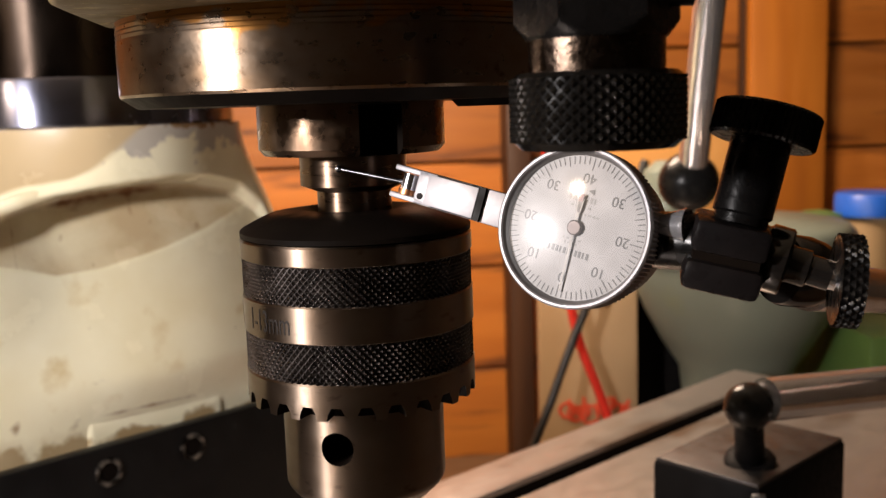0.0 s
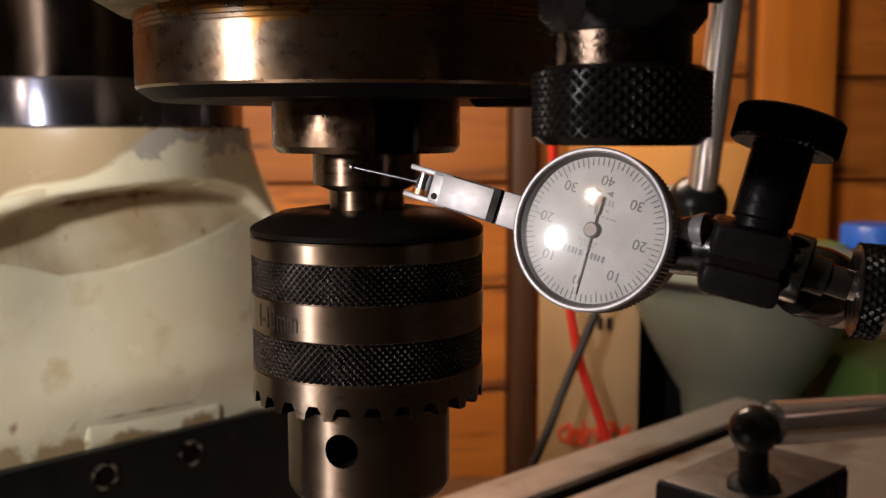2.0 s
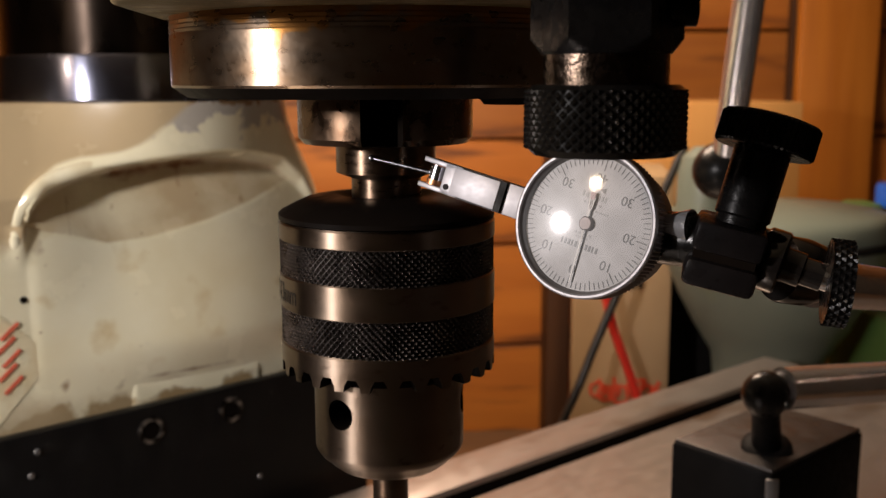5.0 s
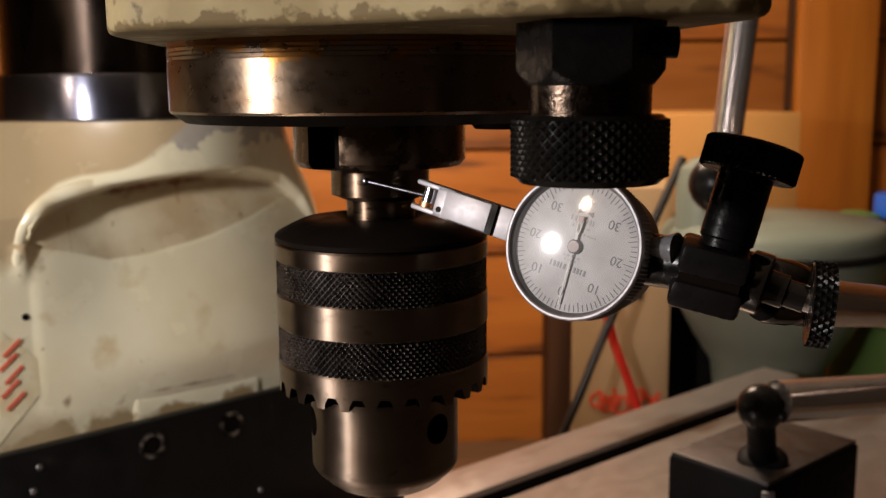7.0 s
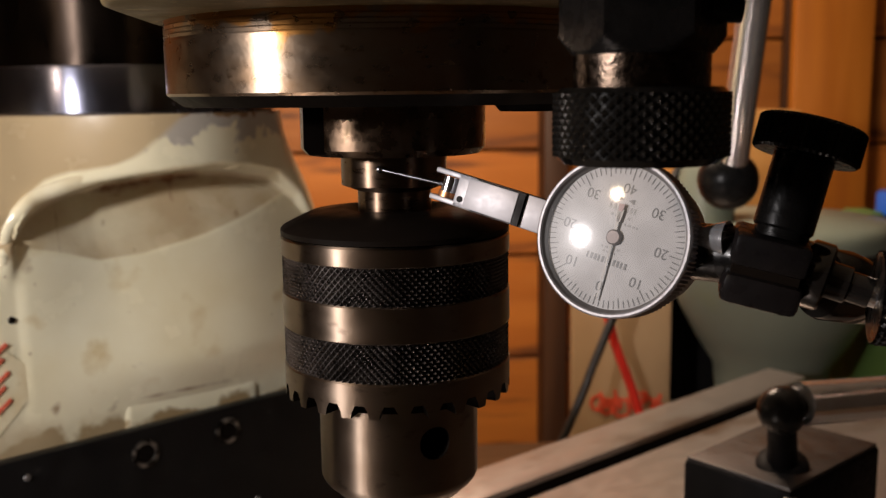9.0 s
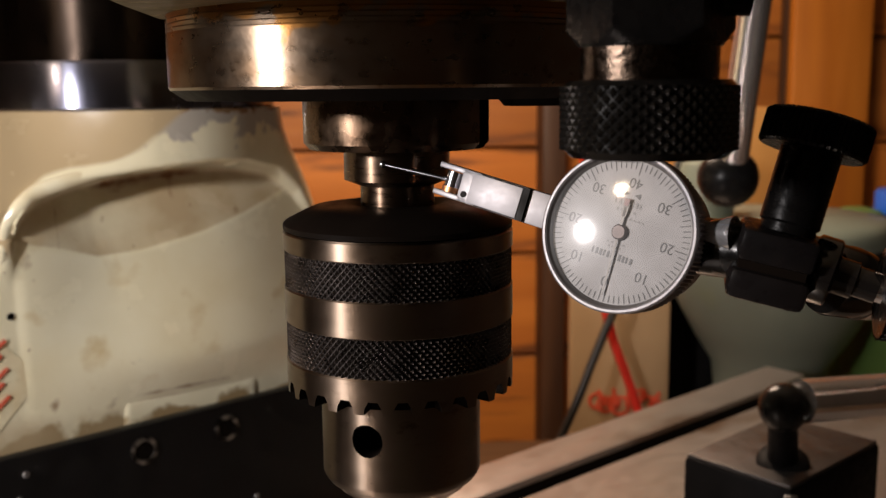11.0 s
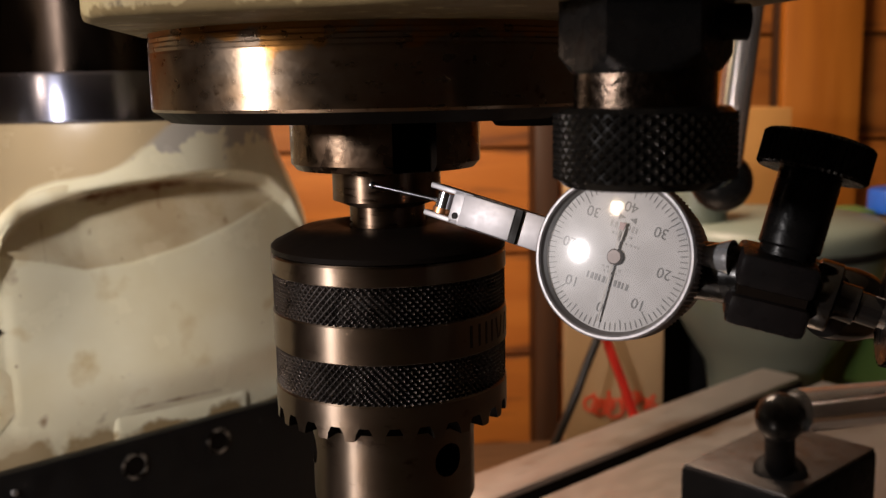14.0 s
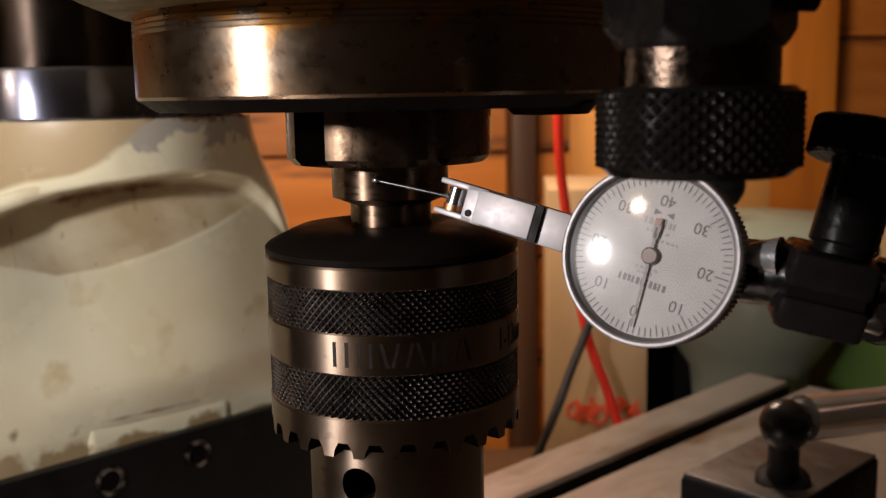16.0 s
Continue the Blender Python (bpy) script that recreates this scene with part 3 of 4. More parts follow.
# ---- the turning chuck; its own frame stands on the spindle axis ----
def hole_nose(r, heights, hole_z, hole_r, deep):
    """The nose with three round key holes, one at angle 0 and every 120 degrees."""
    n = 540
    angles = [2 * math.pi * i / n for i in range(n)]
    bm = bmesh.new()
    step = r * 2 * math.pi / n
    grid = []
    for z in heights:
        ring = []
        for a in angles:
            off = (a + math.pi / 3) % (2 * math.pi / 3) - math.pi / 3
            u, w, rr, aa, zz = off * r, z - hole_z, r, a, z
            d = math.hypot(u, w)
            if d < hole_r + step * 0.55 and d > hole_r - step * 0.55:
                k = hole_r / d
                aa, zz = a + u * (k - 1) / r, hole_z + w * k
            elif d <= hole_r - step * 0.55:
                rr = deep
                if d > hole_r - step * 1.6:
                    k = (hole_r - 0.00002) / d
                    aa, zz = a + u * (k - 1) / r, hole_z + w * k
            ring.append(bm.verts.new((rr * math.cos(aa), rr * math.sin(aa), zz)))
        grid.append(ring)
    for p, q in zip(grid, grid[1:]):
        for i in range(n):
            bm.faces.new((p[i], p[(i + 1) % n], q[(i + 1) % n], q[i]))
    return bm


def teeth_ring(r, z0, z1, count, depth):
    """The geared lower rim: notches with sloping flanks cut up from z0."""
    bm = bmesh.new()
    grid = []
    for z, k, cut in ((z0, 0.0, 1), (z0 + depth * 0.5, 0.5, 1), (z0 + depth, 1.0, 1), (z0 + depth, 1.0, 0), (z1, 1.0, 0)):
        h = 0.33 * (1 - 0.50 * k * k)
        ring = []
        for t in range(count):
            for p, inner in ((0.0, 0), (0.10, 0), (0.5 - h, 0), (0.5 - h + 0.004, cut), (0.5, cut), (0.5 + h - 0.004, cut), (0.5 + h, 0), (0.90, 0)):
                a, q = 2 * math.pi * (t + p) / count, r - 0.0042 * inner
                ring.append(bm.verts.new((q * math.cos(a), q * math.sin(a), z)))
        grid.append(ring)
    n = len(grid[0])
    for a, b in zip(grid, grid[1:]):
        for i in range(n):
            bm.faces.new((a[i], a[(i + 1) % n], b[(i + 1) % n], b[i]))
    return bm


def chuck():
    c = thing("drill_chuck", "bronze-brown keyed drill chuck on the spindle nose", "drill chuck", pose(0, 0, 0))
    R = 0.0275
    part("cap", lathe([(0.0090, 1.2178), (0.0128, 1.2192), (0.0205, 1.2182), (0.0228, 1.2172), (0.0268, 1.2152), (0.0274, 1.2146), (0.0274, 1.2135), (0.0262, 1.2130)], 128), CAP, c, "black conical top cap", 30)
    part("sleeve", join(
        lathe([(0.020, 1.2131), (0.0271, 1.2131), (R, 1.2127), (R, 1.2089), (0.0271, 1.2086), (0.0262, 1.2086)], 160),
        lathe([(0.0262, 1.2001), (0.0271, 1.2001), (R, 1.1998), (R, 1.1920), (0.0271, 1.1917), (0.0262, 1.1917)], 160),
        lathe([(0.0262, 1.1828), (0.0271, 1.1828), (R, 1.1824), (R, 1.1789)], 160)), CHUCK, c, "smooth bronze-brown sleeve bands", 25)
    for a, b in ((1.2001, 1.2086), (1.1828, 1.1917)):
        part("knurled_band", knurled(R - 0.0006, a, b, 104, 0.0008, 8, 1.12), KNURL, c, "dark diamond-knurled grip band", 20)
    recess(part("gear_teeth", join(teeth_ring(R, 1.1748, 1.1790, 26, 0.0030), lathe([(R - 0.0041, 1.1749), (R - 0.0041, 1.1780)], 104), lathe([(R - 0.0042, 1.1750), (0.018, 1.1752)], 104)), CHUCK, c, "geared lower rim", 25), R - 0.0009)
    hs = [1.1765 - 0.00024 * i for i in range(96)]
    low = hs[-1]
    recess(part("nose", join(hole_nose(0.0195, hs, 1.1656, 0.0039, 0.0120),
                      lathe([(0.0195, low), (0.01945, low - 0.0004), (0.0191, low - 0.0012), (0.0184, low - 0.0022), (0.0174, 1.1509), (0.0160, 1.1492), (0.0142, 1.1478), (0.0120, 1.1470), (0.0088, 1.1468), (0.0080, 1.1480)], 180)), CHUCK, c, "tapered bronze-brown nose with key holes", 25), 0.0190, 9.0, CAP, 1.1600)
    for k in range(3):
        jaw = part("jaw", moved(box(0.0036, 0.0078, -0.0024, 0.0024, 1.1462, 1.152, 0.0006), pose(0, 0, 0, 0, 0, 120 * k + 60)), CHROME, c, "steel gripping jaw")
    part("pin", lathe([(0, 1.1180), (0.0040, 1.1180), (0.0047, 1.1192), (0.0047, 1.1600), (0, 1.1600)], 48), ARBOR, c, "bright ground pin held in the jaws")
    part("arbor", lathe([(0.0088, 1.2170), (0.0088, 1.2232), (0.0108, 1.2240), (0.0126, 1.2247), (0.0126, 1.2330)], 96), ARBOR, c, "ground steel arbor", 25)
    slot_at, top = radians(37), 1.2432

    def rad(a, z):
        off = (a - slot_at + math.pi / 2) % math.pi - math.pi / 2
        r = 0.0219 if z > 1.2335 else 0.0219 - (1.2335 - z) * 0.9
        return 0.0148 if abs(math.sin(off)) * 0.0219 < 0.0046 and z < top else r

    zs = [1.2320, 1.2325, 1.2330, 1.2335, 1.2360, 1.2400, 1.2430, 1.2433, 1.2460]
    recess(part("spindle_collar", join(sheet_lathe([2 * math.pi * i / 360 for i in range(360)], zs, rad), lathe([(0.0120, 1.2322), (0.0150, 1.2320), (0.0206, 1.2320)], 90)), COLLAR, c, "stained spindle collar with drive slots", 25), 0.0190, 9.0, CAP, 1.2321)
    # stamped marking on the plain middle band: a row of bars for the maker, then the size range
    def around(bm, r, at):
        for v in bm.verts:
            a = at + v.co.x / r
            v.co = Vector(((r + v.co.z) * math.cos(a), (r + v.co.z) * math.sin(a), v.co.y))
        return bm
    for i, (wd, lean) in enumerate(((0.0026, 0), (0.0024, 0), (0.0022, 14), (0.0022, -14), (0.0026, 0), (0.0022, -14))):
        strokes = [moved(box(-0.00036, 0.00036, -0.0025, 0.0025, -0.0002, 0.00006), pose(q * wd / 2, 0, 0, 0, 0, -q * lean)) for q in (-1, 1)]
        part("maker_mark", around(moved(join(*strokes), pose(-0.0165 + 0.0050 * i, 1.1960, 0)), R, radians(MARK_AT)), INK_STAMP, c, "stamped maker's mark", 0)
    bm = moved(words("1-13mm", 0.0070, 0.0001), Matrix.Diagonal((0.62, 1, 1, 1)))
    bmesh.ops.subdivide_edges(bm, edges=[e for e in bm.edges if e.calc_length() > 0.001], cuts=2)
    part("size_mark", around(moved(bm, pose(0, 1.1958, 0)), R, radians(SIZE_AT)), INK_STAMP, c, "stamped size marking", 0)
    return c


MARK_AT, SIZE_AT = -83.0, -29.0
INK_STAMP = shader("stamped_recess", (0.016, 0.012, 0.010), 0.5, 0.5, (0.010, 0.007, 0.006), 200, 0.5)

# ---- the test indicator: its frame lies in the dial's face, z out of the dial ----
_n = Vector((-0.5747, -0.7958, 0.1910))
_x = Vector((0.8107, -0.5855, 0.0)).normalized()
_y = _n.cross(_x).normalized()
if _y.z < 0:
    _y = -_y
DIAL_FRAME = Matrix((( _x.x, _y.x, _n.x, 0.0384), (_x.y, _y.y, _n.y, -0.0580), (_x.z, _y.z, _n.z, 1.2193), (0, 0, 0, 1)))


def indicator():
    d = thing("dial_test_indicator", "satin chrome lever dial test indicator with white face", "dial indicator", DIAL_FRAME)
    r = 0.0152
    # turned case, ribbed bezel behind a smooth bright rim
    part("case", lathe([(0, -0.0165), (0.0125, -0.0165), (0.0135, -0.0155), (0.0135, -0.0070), (0.0120, -0.0068)], 96), SATIN, d)
    ribs = 110
    part("bezel", join(sheet_lathe([2 * math.pi * i / (ribs * 6) for i in range(ribs * 6)], [-0.0072, -0.0068, -0.0018, -0.0014],
                                   lambda a, z: r - 0.0002 - (0.0 if -0.007 < z < -0.0016 else 0.0003) + 0.00022 * math.cos(a * ribs)),
                       lathe([(0.0120, -0.0072), (r - 0.0005, -0.0072)], 96),
                       lathe([(r - 0.0004, -0.0015), (r, -0.0011), (r, -0.0003), (r - 0.0003, 0.0), (r - 0.0007, 0.0), (r - 0.0010, -0.0003)], 128)), ARM_SATIN, d, "satin chrome bezel with ribbed edge", 30)
    part("inner_wall", lathe([(r - 0.0010, -0.0003), (r - 0.0016, -0.0020)], 128), WALL_DARK, d, "inner wall of the bezel, darkened for its shadow")
    face = part("dial_face", lathe([(0, -0.0020), (r - 0.0015, -0.0020)], 96), DIAL, d, "white dial face")
    dial_turn = -104.0  # where the zero stands, degrees from the frame's x

    def on_dial(bm, a, radius, turn=0.0, z=-0.00196):
        t = radians(a)
        return moved(bm, pose(radius * math.cos(t), radius * math.sin(t), z, 0, 0, a + turn))

    marks = []
    for i in range(80):
        long = i % 5 == 0
        ln = 0.0024 if i % 10 == 0 else (0.0019 if long else 0.0014)
        marks.append(on_dial(box(-ln / 2, ln / 2, -0.00008, 0.00008, 0, 0.00004), dial_turn + 4.5 * i, 0.0134 - ln / 2))
    part("scale", join(*marks), INK, face, "fine black scale lines", 0)
    for i, tx in enumerate(("0", "10", "20", "30", "40", "30", "20", "10")):
        a = dial_turn + 45 * i
        part("numeral", moved(words(tx, 0.0027, 0.00003), pose(0.0095 * math.cos(radians(a)), 0.0095 * math.sin(radians(a)), -0.00196, 0, 0, dial_turn - 90)), INK, face, "", 0)
    # maker's lettering as plain bars
    up = dial_turn - 90
    for y, w, h, x in ((0.0056, 0.0058, 0.0012, 0.0), (-0.0046, 0.0086, 0.0013, 0.0), (0.0041, 0.0042, 0.0005, 0.0), (-0.0022, 0.0040, 0.0004, 0.0), (-0.0030, 0.0030, 0.0004, 0.0), (0.0028, 0.0034, 0.0004, 0.0026)):
        k = max(4, int(w / 0.00075))
        bars = [box(-w / 2 + w * q / k, -w / 2 + w * (q + (0.62 if q % 3 else 0.4)) / k, -h * 0.45, h * 0.45, 0, 0.00003) for q in range(k)]
        part("lettering", moved(join(*bars), pose(0, 0, -0.00196, 0, 0, up + 180) @ pose(x, y, 0)), INK if h > 0.00125 else INK_THIN, face, "", 0)
    for q in (-1, 1):
        part("arrow_mark", moved(prism([(q * 0.0004, 0), (q * 0.0017, 0.00055), (q * 0.0017, -0.00055)], 0, 0.00003), pose(0, 0, -0.00196, 0, 0, up + 180) @ pose(0.0, 0.0073, 0)), INK, face, "", 0)
    part("needle", moved(join(prism([(-0.0003, -0.0048), (0.0003, -0.0048), (0.0002, 0.0122), (-0.0001, 0.0122)], 0, 0.0001), moved(prism([(-0.0007, -0.0055), (0.0007, -0.0055), (0.00045, -0.0030), (-0.00045, -0.0030)], 0, 0.0001), pose(0, 0, 0))),
                         pose(0, 0, -0.0014, 0, 0, dial_turn - 90 + 3.0)), NEEDLE, d, "dark tapered needle", 0)
    part("needle_tail", moved(prism([(-0.0006, -0.0064), (0.0006, -0.0064), (0.0004, -0.0050), (-0.0004, -0.0050)], 0.0001, 0.0002), pose(0, 0, -0.0014, 0, 0, dial_turn - 90 + 3.0)), RED_DULL, d, "dull red tail of the needle", 0)
    part("hub", lathe([(0, -0.0010), (0.0012, -0.0010), (0.0015, -0.0014), (0.0015, -0.0026), (0, -0.0026)], 32), HUB, d)
    g = part("crystal", lathe([(0, 0.00025)] + [((r - 0.0013) * i / 12, 0.00025 + 0.0011 - 0.0011 * (i / 12) ** 2 - 0.0011) for i in range(1, 13)], 96), GLASS, d, "slightly domed clear crystal", 60)
    g.visible_shadow = False
    # square arm to the stylus fork; the body lies behind the dial's plane
    arm = pose(-0.0331, 0.0065, -0.0110, 0, 0, -13.0)
    part("arm", moved(box(-0.0035, 0.0145, -0.0036, 0.0036, -0.0055, -0.0005, 0.0003), arm), ARM_SATIN, d, "satin arm beside the case")
    part("arm_groove", moved(box(0.0075, 0.0090, -0.0035, 0.0035, -0.0004, 0.0003), arm), CAP, d, "dark groove across the arm", 0)
    part("plate_joint", moved(box(-0.0053, 0.0074, -0.00345, 0.00345, -0.0006, -0.0001), arm), CAP, d, "dark joint round the plate", 0)
    part("arm_plate", moved(box(-0.0051, 0.0073, -0.0033, 0.0033, -0.0006, 0.0002, 0.0002), arm), ARM_SATIN, d, "raised satin cover plate")
    part("fork", moved(join(box(-0.0140, -0.0050, 0.0024, 0.0036, -0.0052, 0.0, 0.0003), box(-0.0140, -0.0050, -0.0036, -0.0024, -0.0052, 0.0, 0.0003), box(-0.0078, -0.0030, -0.0036, 0.0036, -0.0052, 0.0, 0.0003)), arm), ARM_SATIN, d, "forked nose of the arm")
    part("pivot", moved(rod((-0.0108, -0.0022, -0.0024), (-0.0108, 0.0022, -0.0024), 0.0019, 24), arm), CHROME, d, "polished pivot barrel")
    part("bush", moved(rod((-0.0108, -0.0024, -0.0024), (-0.0108, -0.0012, -0.0024), 0.00215, 24), arm), BRASS, d, "copper-coloured bush")
    part("screw", moved(rod((-0.0062, -0.0018, -0.0002), (-0.0062, -0.0018, 0.0002), 0.0007, 16), arm), CAP, d)
    inv = DIAL_FRAME.inverted()
    tip = inv @ Vector((-0.0036, -0.0131, 1.2290))
    base = arm @ Vector((-0.0110, 0.0002, -0.0024))
    part("stylus", rod(base, tip, 0.00052, 16, 0.00032), CHROME, d, "thin steel stylus")
    bm = bmesh.new()
    bmesh.ops.create_uvsphere(bm, u_segments=24, v_segments=16, radius=0.00085)
    part("stylus_ball", moved(bm, Matrix.Translation(tip)), CHROME, d, "tiny steel contact ball")
    part("dovetail_stub", rod((0.0132, -0.0012, -0.0108), inv @ Vector((0.0620, -0.0640, 1.2160)), 0.0054, 32), BLACK_STEEL, d, "short black mounting stub")
    part("stub_collar", rod((0.0140, 0.0012, -0.0066), (0.0200, 0.0012, -0.0060), 0.0018, 32, 0.0034), RODS, d, "bright dovetail pin")


# ---- clamp, stand and magnetic foot ----
def clamp():
    c = thing("indicator_clamp", "black steel swivel clamp with two thumb screws", "clamp")
    m = Matrix.Translation((0.0640, -0.0670, 1.2142)) @ pose(0, 0, 0, 0, 0, -18) @ pose(0, 0, 0, 0, 12.5, 0) @ pose(0, 0, 0, 4, 0, 0)
    part("upper_block", moved(box(-0.0064, 0.0066, -0.0062, 0.0062, 0.0008, 0.0066, 0.0010), m), BLOCK, c)
    part("lower_block", moved(box(-0.0068, 0.0068, -0.0066, 0.0062, -0.0062, -0.0006, 0.0013), m), BLOCK, c)
    part("gasket", moved(box(-0.0058, 0.0058, -0.0054, 0.0054, -0.0008, 0.0010), m), CAP, c)
    a, b = Vector((0.0667, -0.0672, 1.2195)), Vector((0.0731, -0.0655, 1.2405))
    f = along(a, b)
    part("stem", moved(lathe([(0, 0), (0.0048, 0), (0.0048, 0.0016), (0.0053, 0.0020), (0.0053, 0.0150), (0, 0.0150)], 48), f), BLACK_STEEL, c, "smooth black stem")
    part("thumb_knob", moved(join(sheet_lathe([2 * math.pi * i / 288 for i in range(288)], [0.0150, 0.0155, 0.0208, 0.0213], lambda t, z: 0.0092 - (0.0 if 0.0152 < z < 0.021 else 0.0005) + 0.00022 * math.cos(48 * t)),
                                  lathe([(0, 0.0150), (0.0088, 0.0150)], 48), lathe([(0.0088, 0.0213), (0.0070, 0.0217), (0, 0.0217)], 48)), f), BLACK_STEEL, c, "ribbed black thumb knob", 25)
    a2, b2 = Vector((0.0653, -0.0638, 1.2156)), Vector((0.0823, -0.0722, 1.2100))
    g = along(a2, b2)
    part("swivel_body", moved(lathe([(0, 0.0), (0.0056, 0.0), (0.0056, 0.0070), (0.0060, 0.0073), (0.0062, 0.0076), (0.0062, 0.0110), (0.0058, 0.0114), (0.0036, 0.0116), (0.0034, 0.0120), (0.0034, 0.0150), (0.0028, 0.0153), (0.0028, 0.0190), (0, 0.0190)], 48), g), BLACK_GLOSS, c, "glossy black swivel drum")
    part("joint_dome", moved(lathe([(0, -0.0060), (0.0066, -0.0060), (0.0070, -0.0050), (0.0070, 0.0), (0.0064, 0.0030), (0.0050, 0.0052), (0.0028, 0.0066), (0, 0.0070)], 48), along((0.0850, -0.0550, 1.2080), (0.1050, -0.0490, 1.2040))), BLACK_GLOSS, c, "dark rounded joint behind the drum")
    part("screw", moved(lathe([(0, 0.004), (0.0024, 0.004), (0.0024, 0.0215), (0, 0.0215)], 32), g), CHROME, c, "bright chromed clamp screw")
    hub = g @ Vector((0, 0, 0.0218))
    g = along(hub - Vector((0.0200, -0.0070, -0.0018)).normalized() * 0.0218, hub)
    part("thumb_wheel", moved(join(knurled(0.0082, 0.0198, 0.0238, 28, 0.0005, 6, 1.0), lathe([(0, 0.0196), (0.0080, 0.0198)], 168), lathe([(0.0080, 0.0238), (0, 0.0240)], 168)), g), BLACK_STEEL, c, "diamond-knurled black thumb wheel", 25)


def stand():
    s = thing("magnetic_stand", "magnetic base with chromed jointed arms", "indicator stand")
    base = pose(0.1737, 0.1668, 0, 0, 0, 37)
    part("magnet_block", moved(box(-0.0388, 0.0388, -0.0255, 0.0255, 1.0295, 1.0868, 0.0022), base), BLOCK_BLACK, s, "black painted steel magnet block")
    part("top_face", moved(box(-0.0376, 0.0376, -0.0243, 0.0243, 1.0860, 1.0880, 0.0006), base), MAGBASE, s, "dull ground steel top face")
    part("corner_strip", moved(box(-0.0026, 0.0026, -0.0010, 0.0010, 1.030, 1.0845, 0.0004), base @ pose(-0.0382, -0.0249, 0, 0, 0, -45)), SATIN, s, "bright satin strip at the corner")
    part("switch", moved(join(sheet_lathe([2 * math.pi * i / 192 for i in range(192)], [0.0, 0.0008, 0.0112, 0.0120], lambda a, h: 0.0092 - (0.0 if 0.0004 < h < 0.0116 else 0.0006) + 0.0004 * math.cos(24 * a)),
                              lathe([(0.0086, 0.0120), (0, 0.0120)], 48)), base @ pose(0.0388, -0.004, 1.066, 0, 90, 0)), SATIN, s, "ribbed satin switch knob")
    part("post_collar", moved(lathe([(0, 0), (0.0108, 0), (0.0108, 0.0022), (0.0098, 0.0034), (0.0066, 0.0044), (0, 0.0044)], 40), pose(0.1650, 0.1480, 1.0875, 22, -10, 0)), BLOCK_BLACK, s, "black lower joint")
    part("post", rod((0.1650, 0.1480, 1.0900), (0.1535, 0.1245, 1.120), 0.0062, 32, 0.0056), BLOCK_BLACK, s, "short black neck")
    bm = bmesh.new()
    bmesh.ops.create_uvsphere(bm, u_segments=40, v_segments=24, radius=0.0096)
    part("ball_joint", moved(bm, Matrix.Translation((0.1530, 0.1230, 1.1215))), PLASTIC, s, "glossy black ball joint")
    part("lower_arm", rod((0.1590, 0.1215, 1.1242), (0.2620, 0.1550, 1.1165), 0.0086, 40), RODS, s, "polished chrome rod")
    part("elbow", rod((0.2570, 0.150, 1.105), (0.2590, 0.132, 1.172), 0.014, 40), BLACK_PAINT, s, "black elbow joint")
    part("upper_arm", rod((0.1000, -0.0286, 1.2000), (0.2560, 0.1270, 1.1567), 0.0060, 40), RODS, s, "polished chrome rod")


# ---- things behind the machine ----
def carton():
    c = thing("cardboard_box", "brown cardboard box with red and black print", "cardboard box", pose(0.2374, 0.6841, 0.90, 0, 0, -11))
    part("carton", box(-0.050, 0.038, -0.075, 0.06, -0.16, 0.262, 0.002), CARTON, c)
    rng = random.Random(11)
    for k in range(8):
        r = rng.uniform(0.006, 0.0105)
        x, z = -0.026 + 0.0075 * k + rng.uniform(-0.002, 0.002), 0.058 + 0.0012 * k + rng.uniform(-0.006, 0.006)
        part("red_print", moved(lathe([(r - 0.0028, 0), (r - 0.0028, 0.0004), (r, 0.0004), (r, 0)], 24), pose(x, -0.0752 - 0.0001 * k, z, 90, 0, 0)), RED_INK, c, "worn red printed ring")
    for k in range(5):
        part("red_stroke", moved(box(-0.0018, 0.0018, -0.008, 0.008, 0, 0.0004), pose(-0.022 + 0.012 * k, -0.0764, 0.066 + 0.002 * (k % 2), 90, 0, 0) @ pose(0, 0, 0, 0, 0, 20 - 13 * k)), RED_INK, c, "worn red printed stroke", 0)
    for i in range(2):
        part("black_print", box(0.000 + 0.008 * i, 0.005 + 0.008 * i, -0.0757, -0.0745, 0.160, 0.171), BLACK_CORD, c, "black printed block", 0)
    d = thing("cardboard_box", "plain yellow-brown cardboard box behind the grey machine", "cardboard box", pose(0.400, 0.84, 0.90, 0, 0, 2))
    part("carton", box(-0.125, 0.045, -0.07, 0.10, -0.16, 0.322, 0.002), BOARD, d)
    # black block added in place of the shaded gap beside the machine
    k = mesh_ob("gap_shade_block", box(0.259, 0.345, 0.665, 0.745, 0.74, 1.090, 0.005), BLACK_PAINT, 35)
    tagged(k, "black block standing for the shaded gap between box and machine", "tool case")


def cables():
    r = mesh_ob("red_cable", tube([(0.168, 0.57, 1.60), (0.172, 0.575, 1.34), (0.174, 0.58, 1.225), (0.180, 0.585, 1.16), (0.200, 0.585, 1.043), (0.226, 0.580, 0.965), (0.290, 0.57, 0.744)], 0.0042), RED_CORD, 60)
    tagged(r, "red rubber cable hanging before a cardboard box", "cable")
    k = mesh_ob("black_cable", tube([(0.262, 0.585, 1.19), (0.230, 0.577, 1.122), (0.200, 0.570, 1.057), (0.181, 0.563, 1.016), (0.157, 0.556, 0.961), (0.060, 0.55, 0.744)], 0.0038), BLACK_CORD, 60)
    tagged(k, "black rubber cable crossing the red cable", "cable")


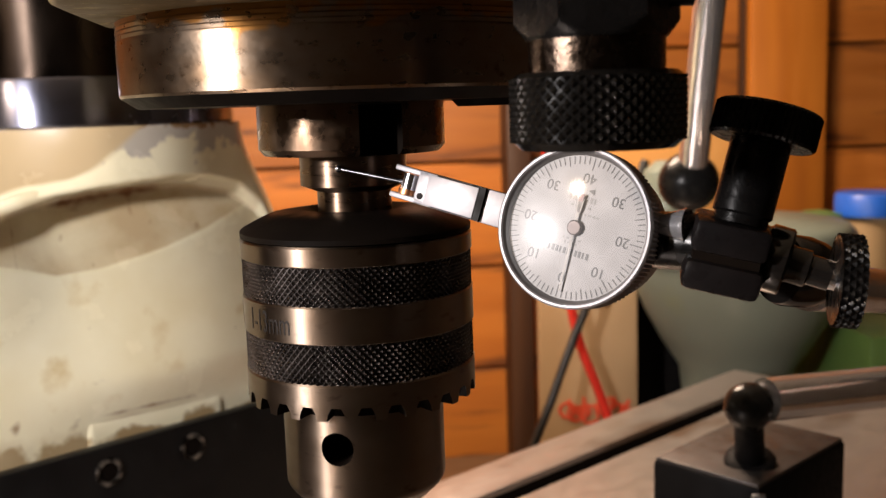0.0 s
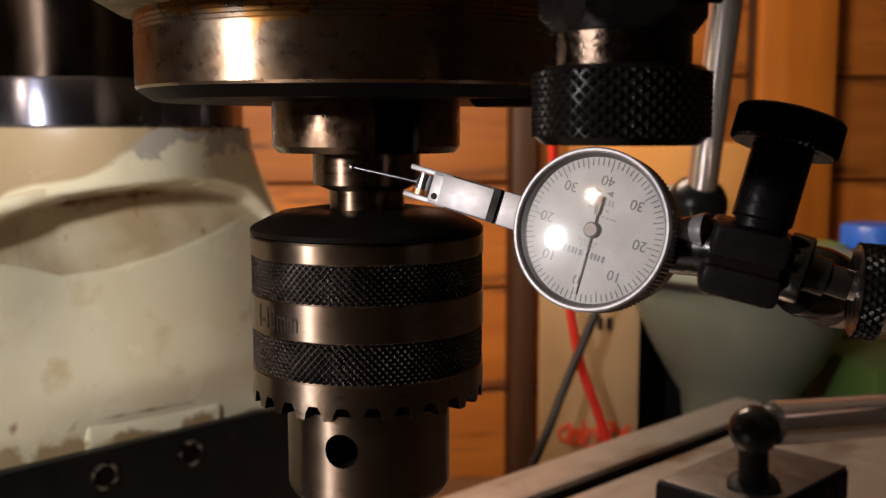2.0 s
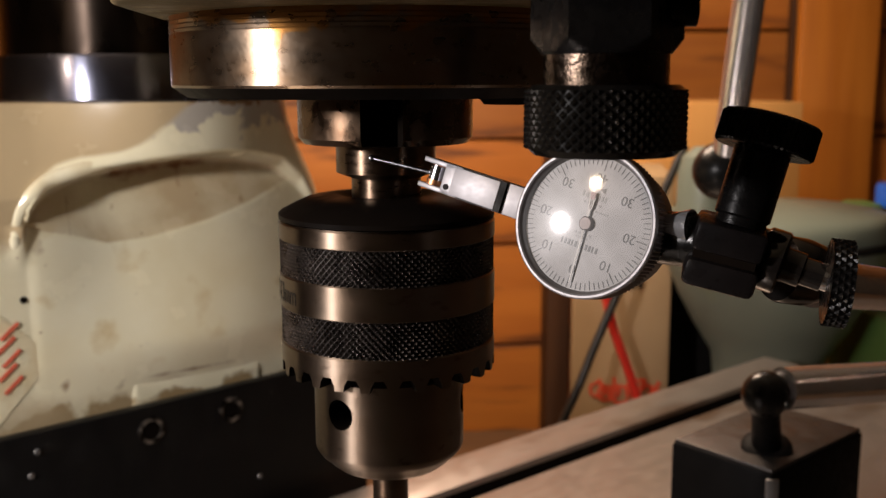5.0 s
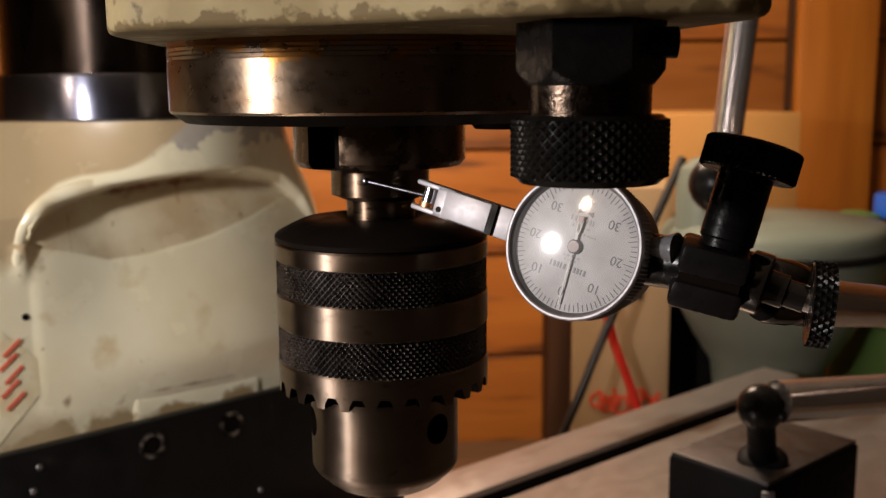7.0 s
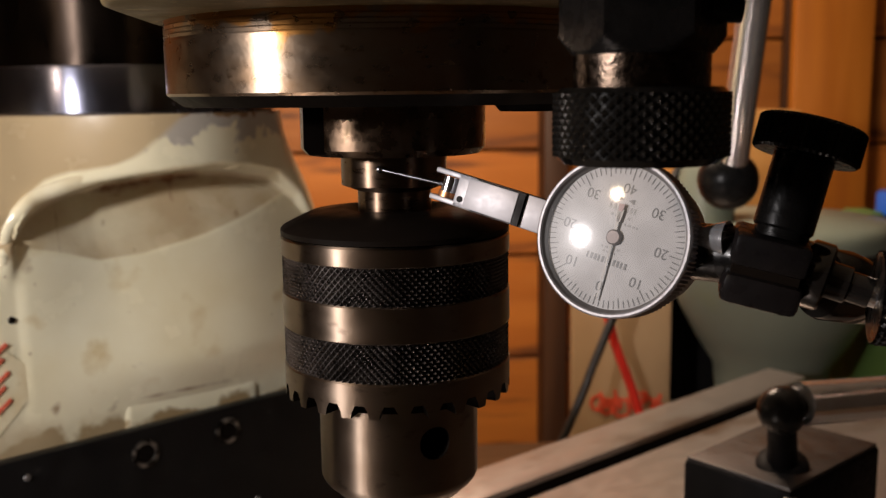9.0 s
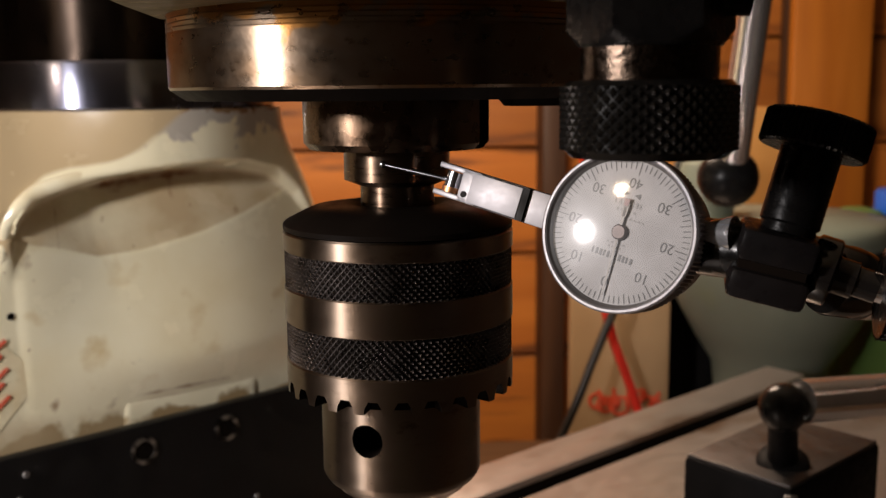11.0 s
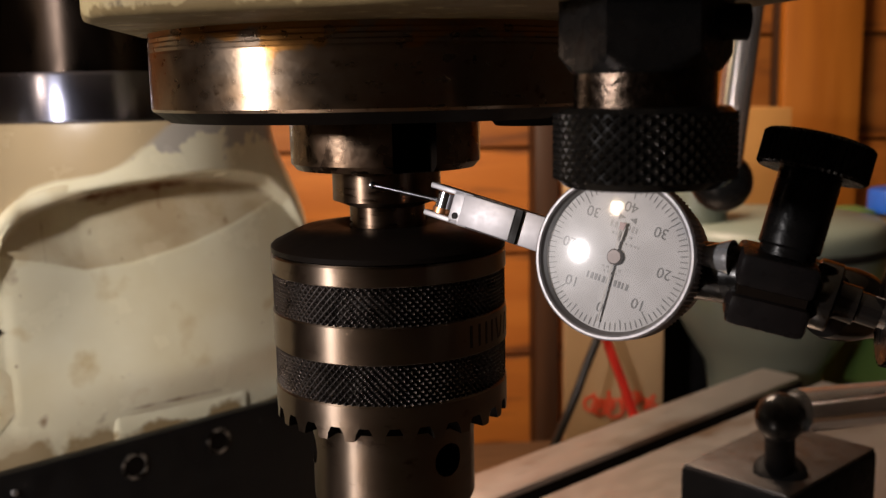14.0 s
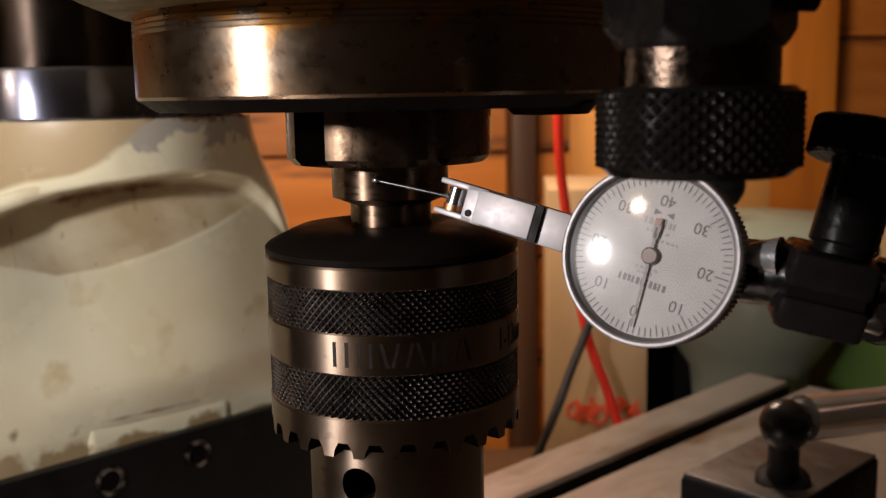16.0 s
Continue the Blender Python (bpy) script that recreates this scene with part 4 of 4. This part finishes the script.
def grey_machine():
    g = thing("bench_machine", "grey-green enamelled bench machine with a rounded housing", "machine", pose(0.345, 0.585, 0.90, 0, 0, 12))
    prof = [(0, -0.14), (0.045, -0.14), (0.045, 0.06), (0.050, 0.105), (0.066, 0.130), (0.081, 0.158), (0.093, 0.188), (0.099, 0.215), (0.097, 0.226), (0.090, 0.234), (0, 0.240)]
    part("housing", lathe(prof, 64), GREY_GREEN, g, "", 60)
    part("lid_band", lathe([(0.0975, 0.207), (0.1010, 0.209), (0.1010, 0.2135), (0.0975, 0.2155)], 64), BLACK_PAINT, g, "dark seam under the lid")
    part("foot", box(-0.085, 0.085, -0.085, 0.085, -0.16, -0.14, 0.004), BLACK_PAINT, g)
    part("neck", moved(lathe([(0.0, 0.0), (0.024, 0.0), (0.024, 0.075), (0.020, 0.092), (0.010, 0.100), (0, 0.100)], 32), pose(-0.070, 0.0, 0.190)), GREY_GREEN, g)


def right_things():
    b = mesh_ob("green_case", box(0.425, 0.60, 0.505, 0.62, 0.74, 1.044, 0.006), GREEN, 35)
    tagged(b, "green painted metal case on the bench", "case")
    b = mesh_ob("green_tin", box(0.445, 0.475, 0.64, 0.68, 0.74, 1.13, 0.006), GREEN, 35)
    tagged(b, "tall green tin behind the case", "tin")
    j = thing("jar", "pale jar with a bright blue lid", "jar", pose(0.512, 0.66, 0.90))
    part("glass_body", lathe([(0, -0.16), (0.026, -0.16), (0.028, -0.15), (0.028, 0.225), (0, 0.225)], 40), CARTON, j)
    part("lid", lathe([(0, 0.225), (0.034, 0.225), (0.034, 0.243), (0.032, 0.246), (0, 0.246)], 40), BLUE, j, "bright blue plastic lid")


# azimuth of the first key hole, degrees to the right of straight ahead of the lens side
TURNS = [(0, -21), (3.0, -21), (3.7, -21), (4.2, -25), (5.0, -40), (5.8, -54), (6.2, -63), (6.6, -69), (7.0, -76), (7.4, -83), (7.8, -83), (8.3, -83), (8.6, -86), (9.0, -96), (9.2, -104),
         (10.2, -128), (11.2, -149), (11.5, -150), (11.8, -151), (12.2, -160), (12.5, -176), (12.8, -184), (13.1, -194), (13.4, -201), (13.8, -202), (14.4, -202), (14.6, -206), (14.8, -214),
         (15.0, -226), (15.3, -249), (15.5, -263), (15.7, -268), (16.0, -269)]


def motions(spindle):
    walk(spindle, [(t, pose(0, 0, 0, 0, 0, a - 90)) for t, a in TURNS])


room()
posts()
bench()
casting()
column()
head()
depth_stop()
black_plate()
table()
CHUCK_OB = chuck()
indicator()
clamp()
stand()
carton()
cables()
grey_machine()
right_things()
motions(CHUCK_OB)
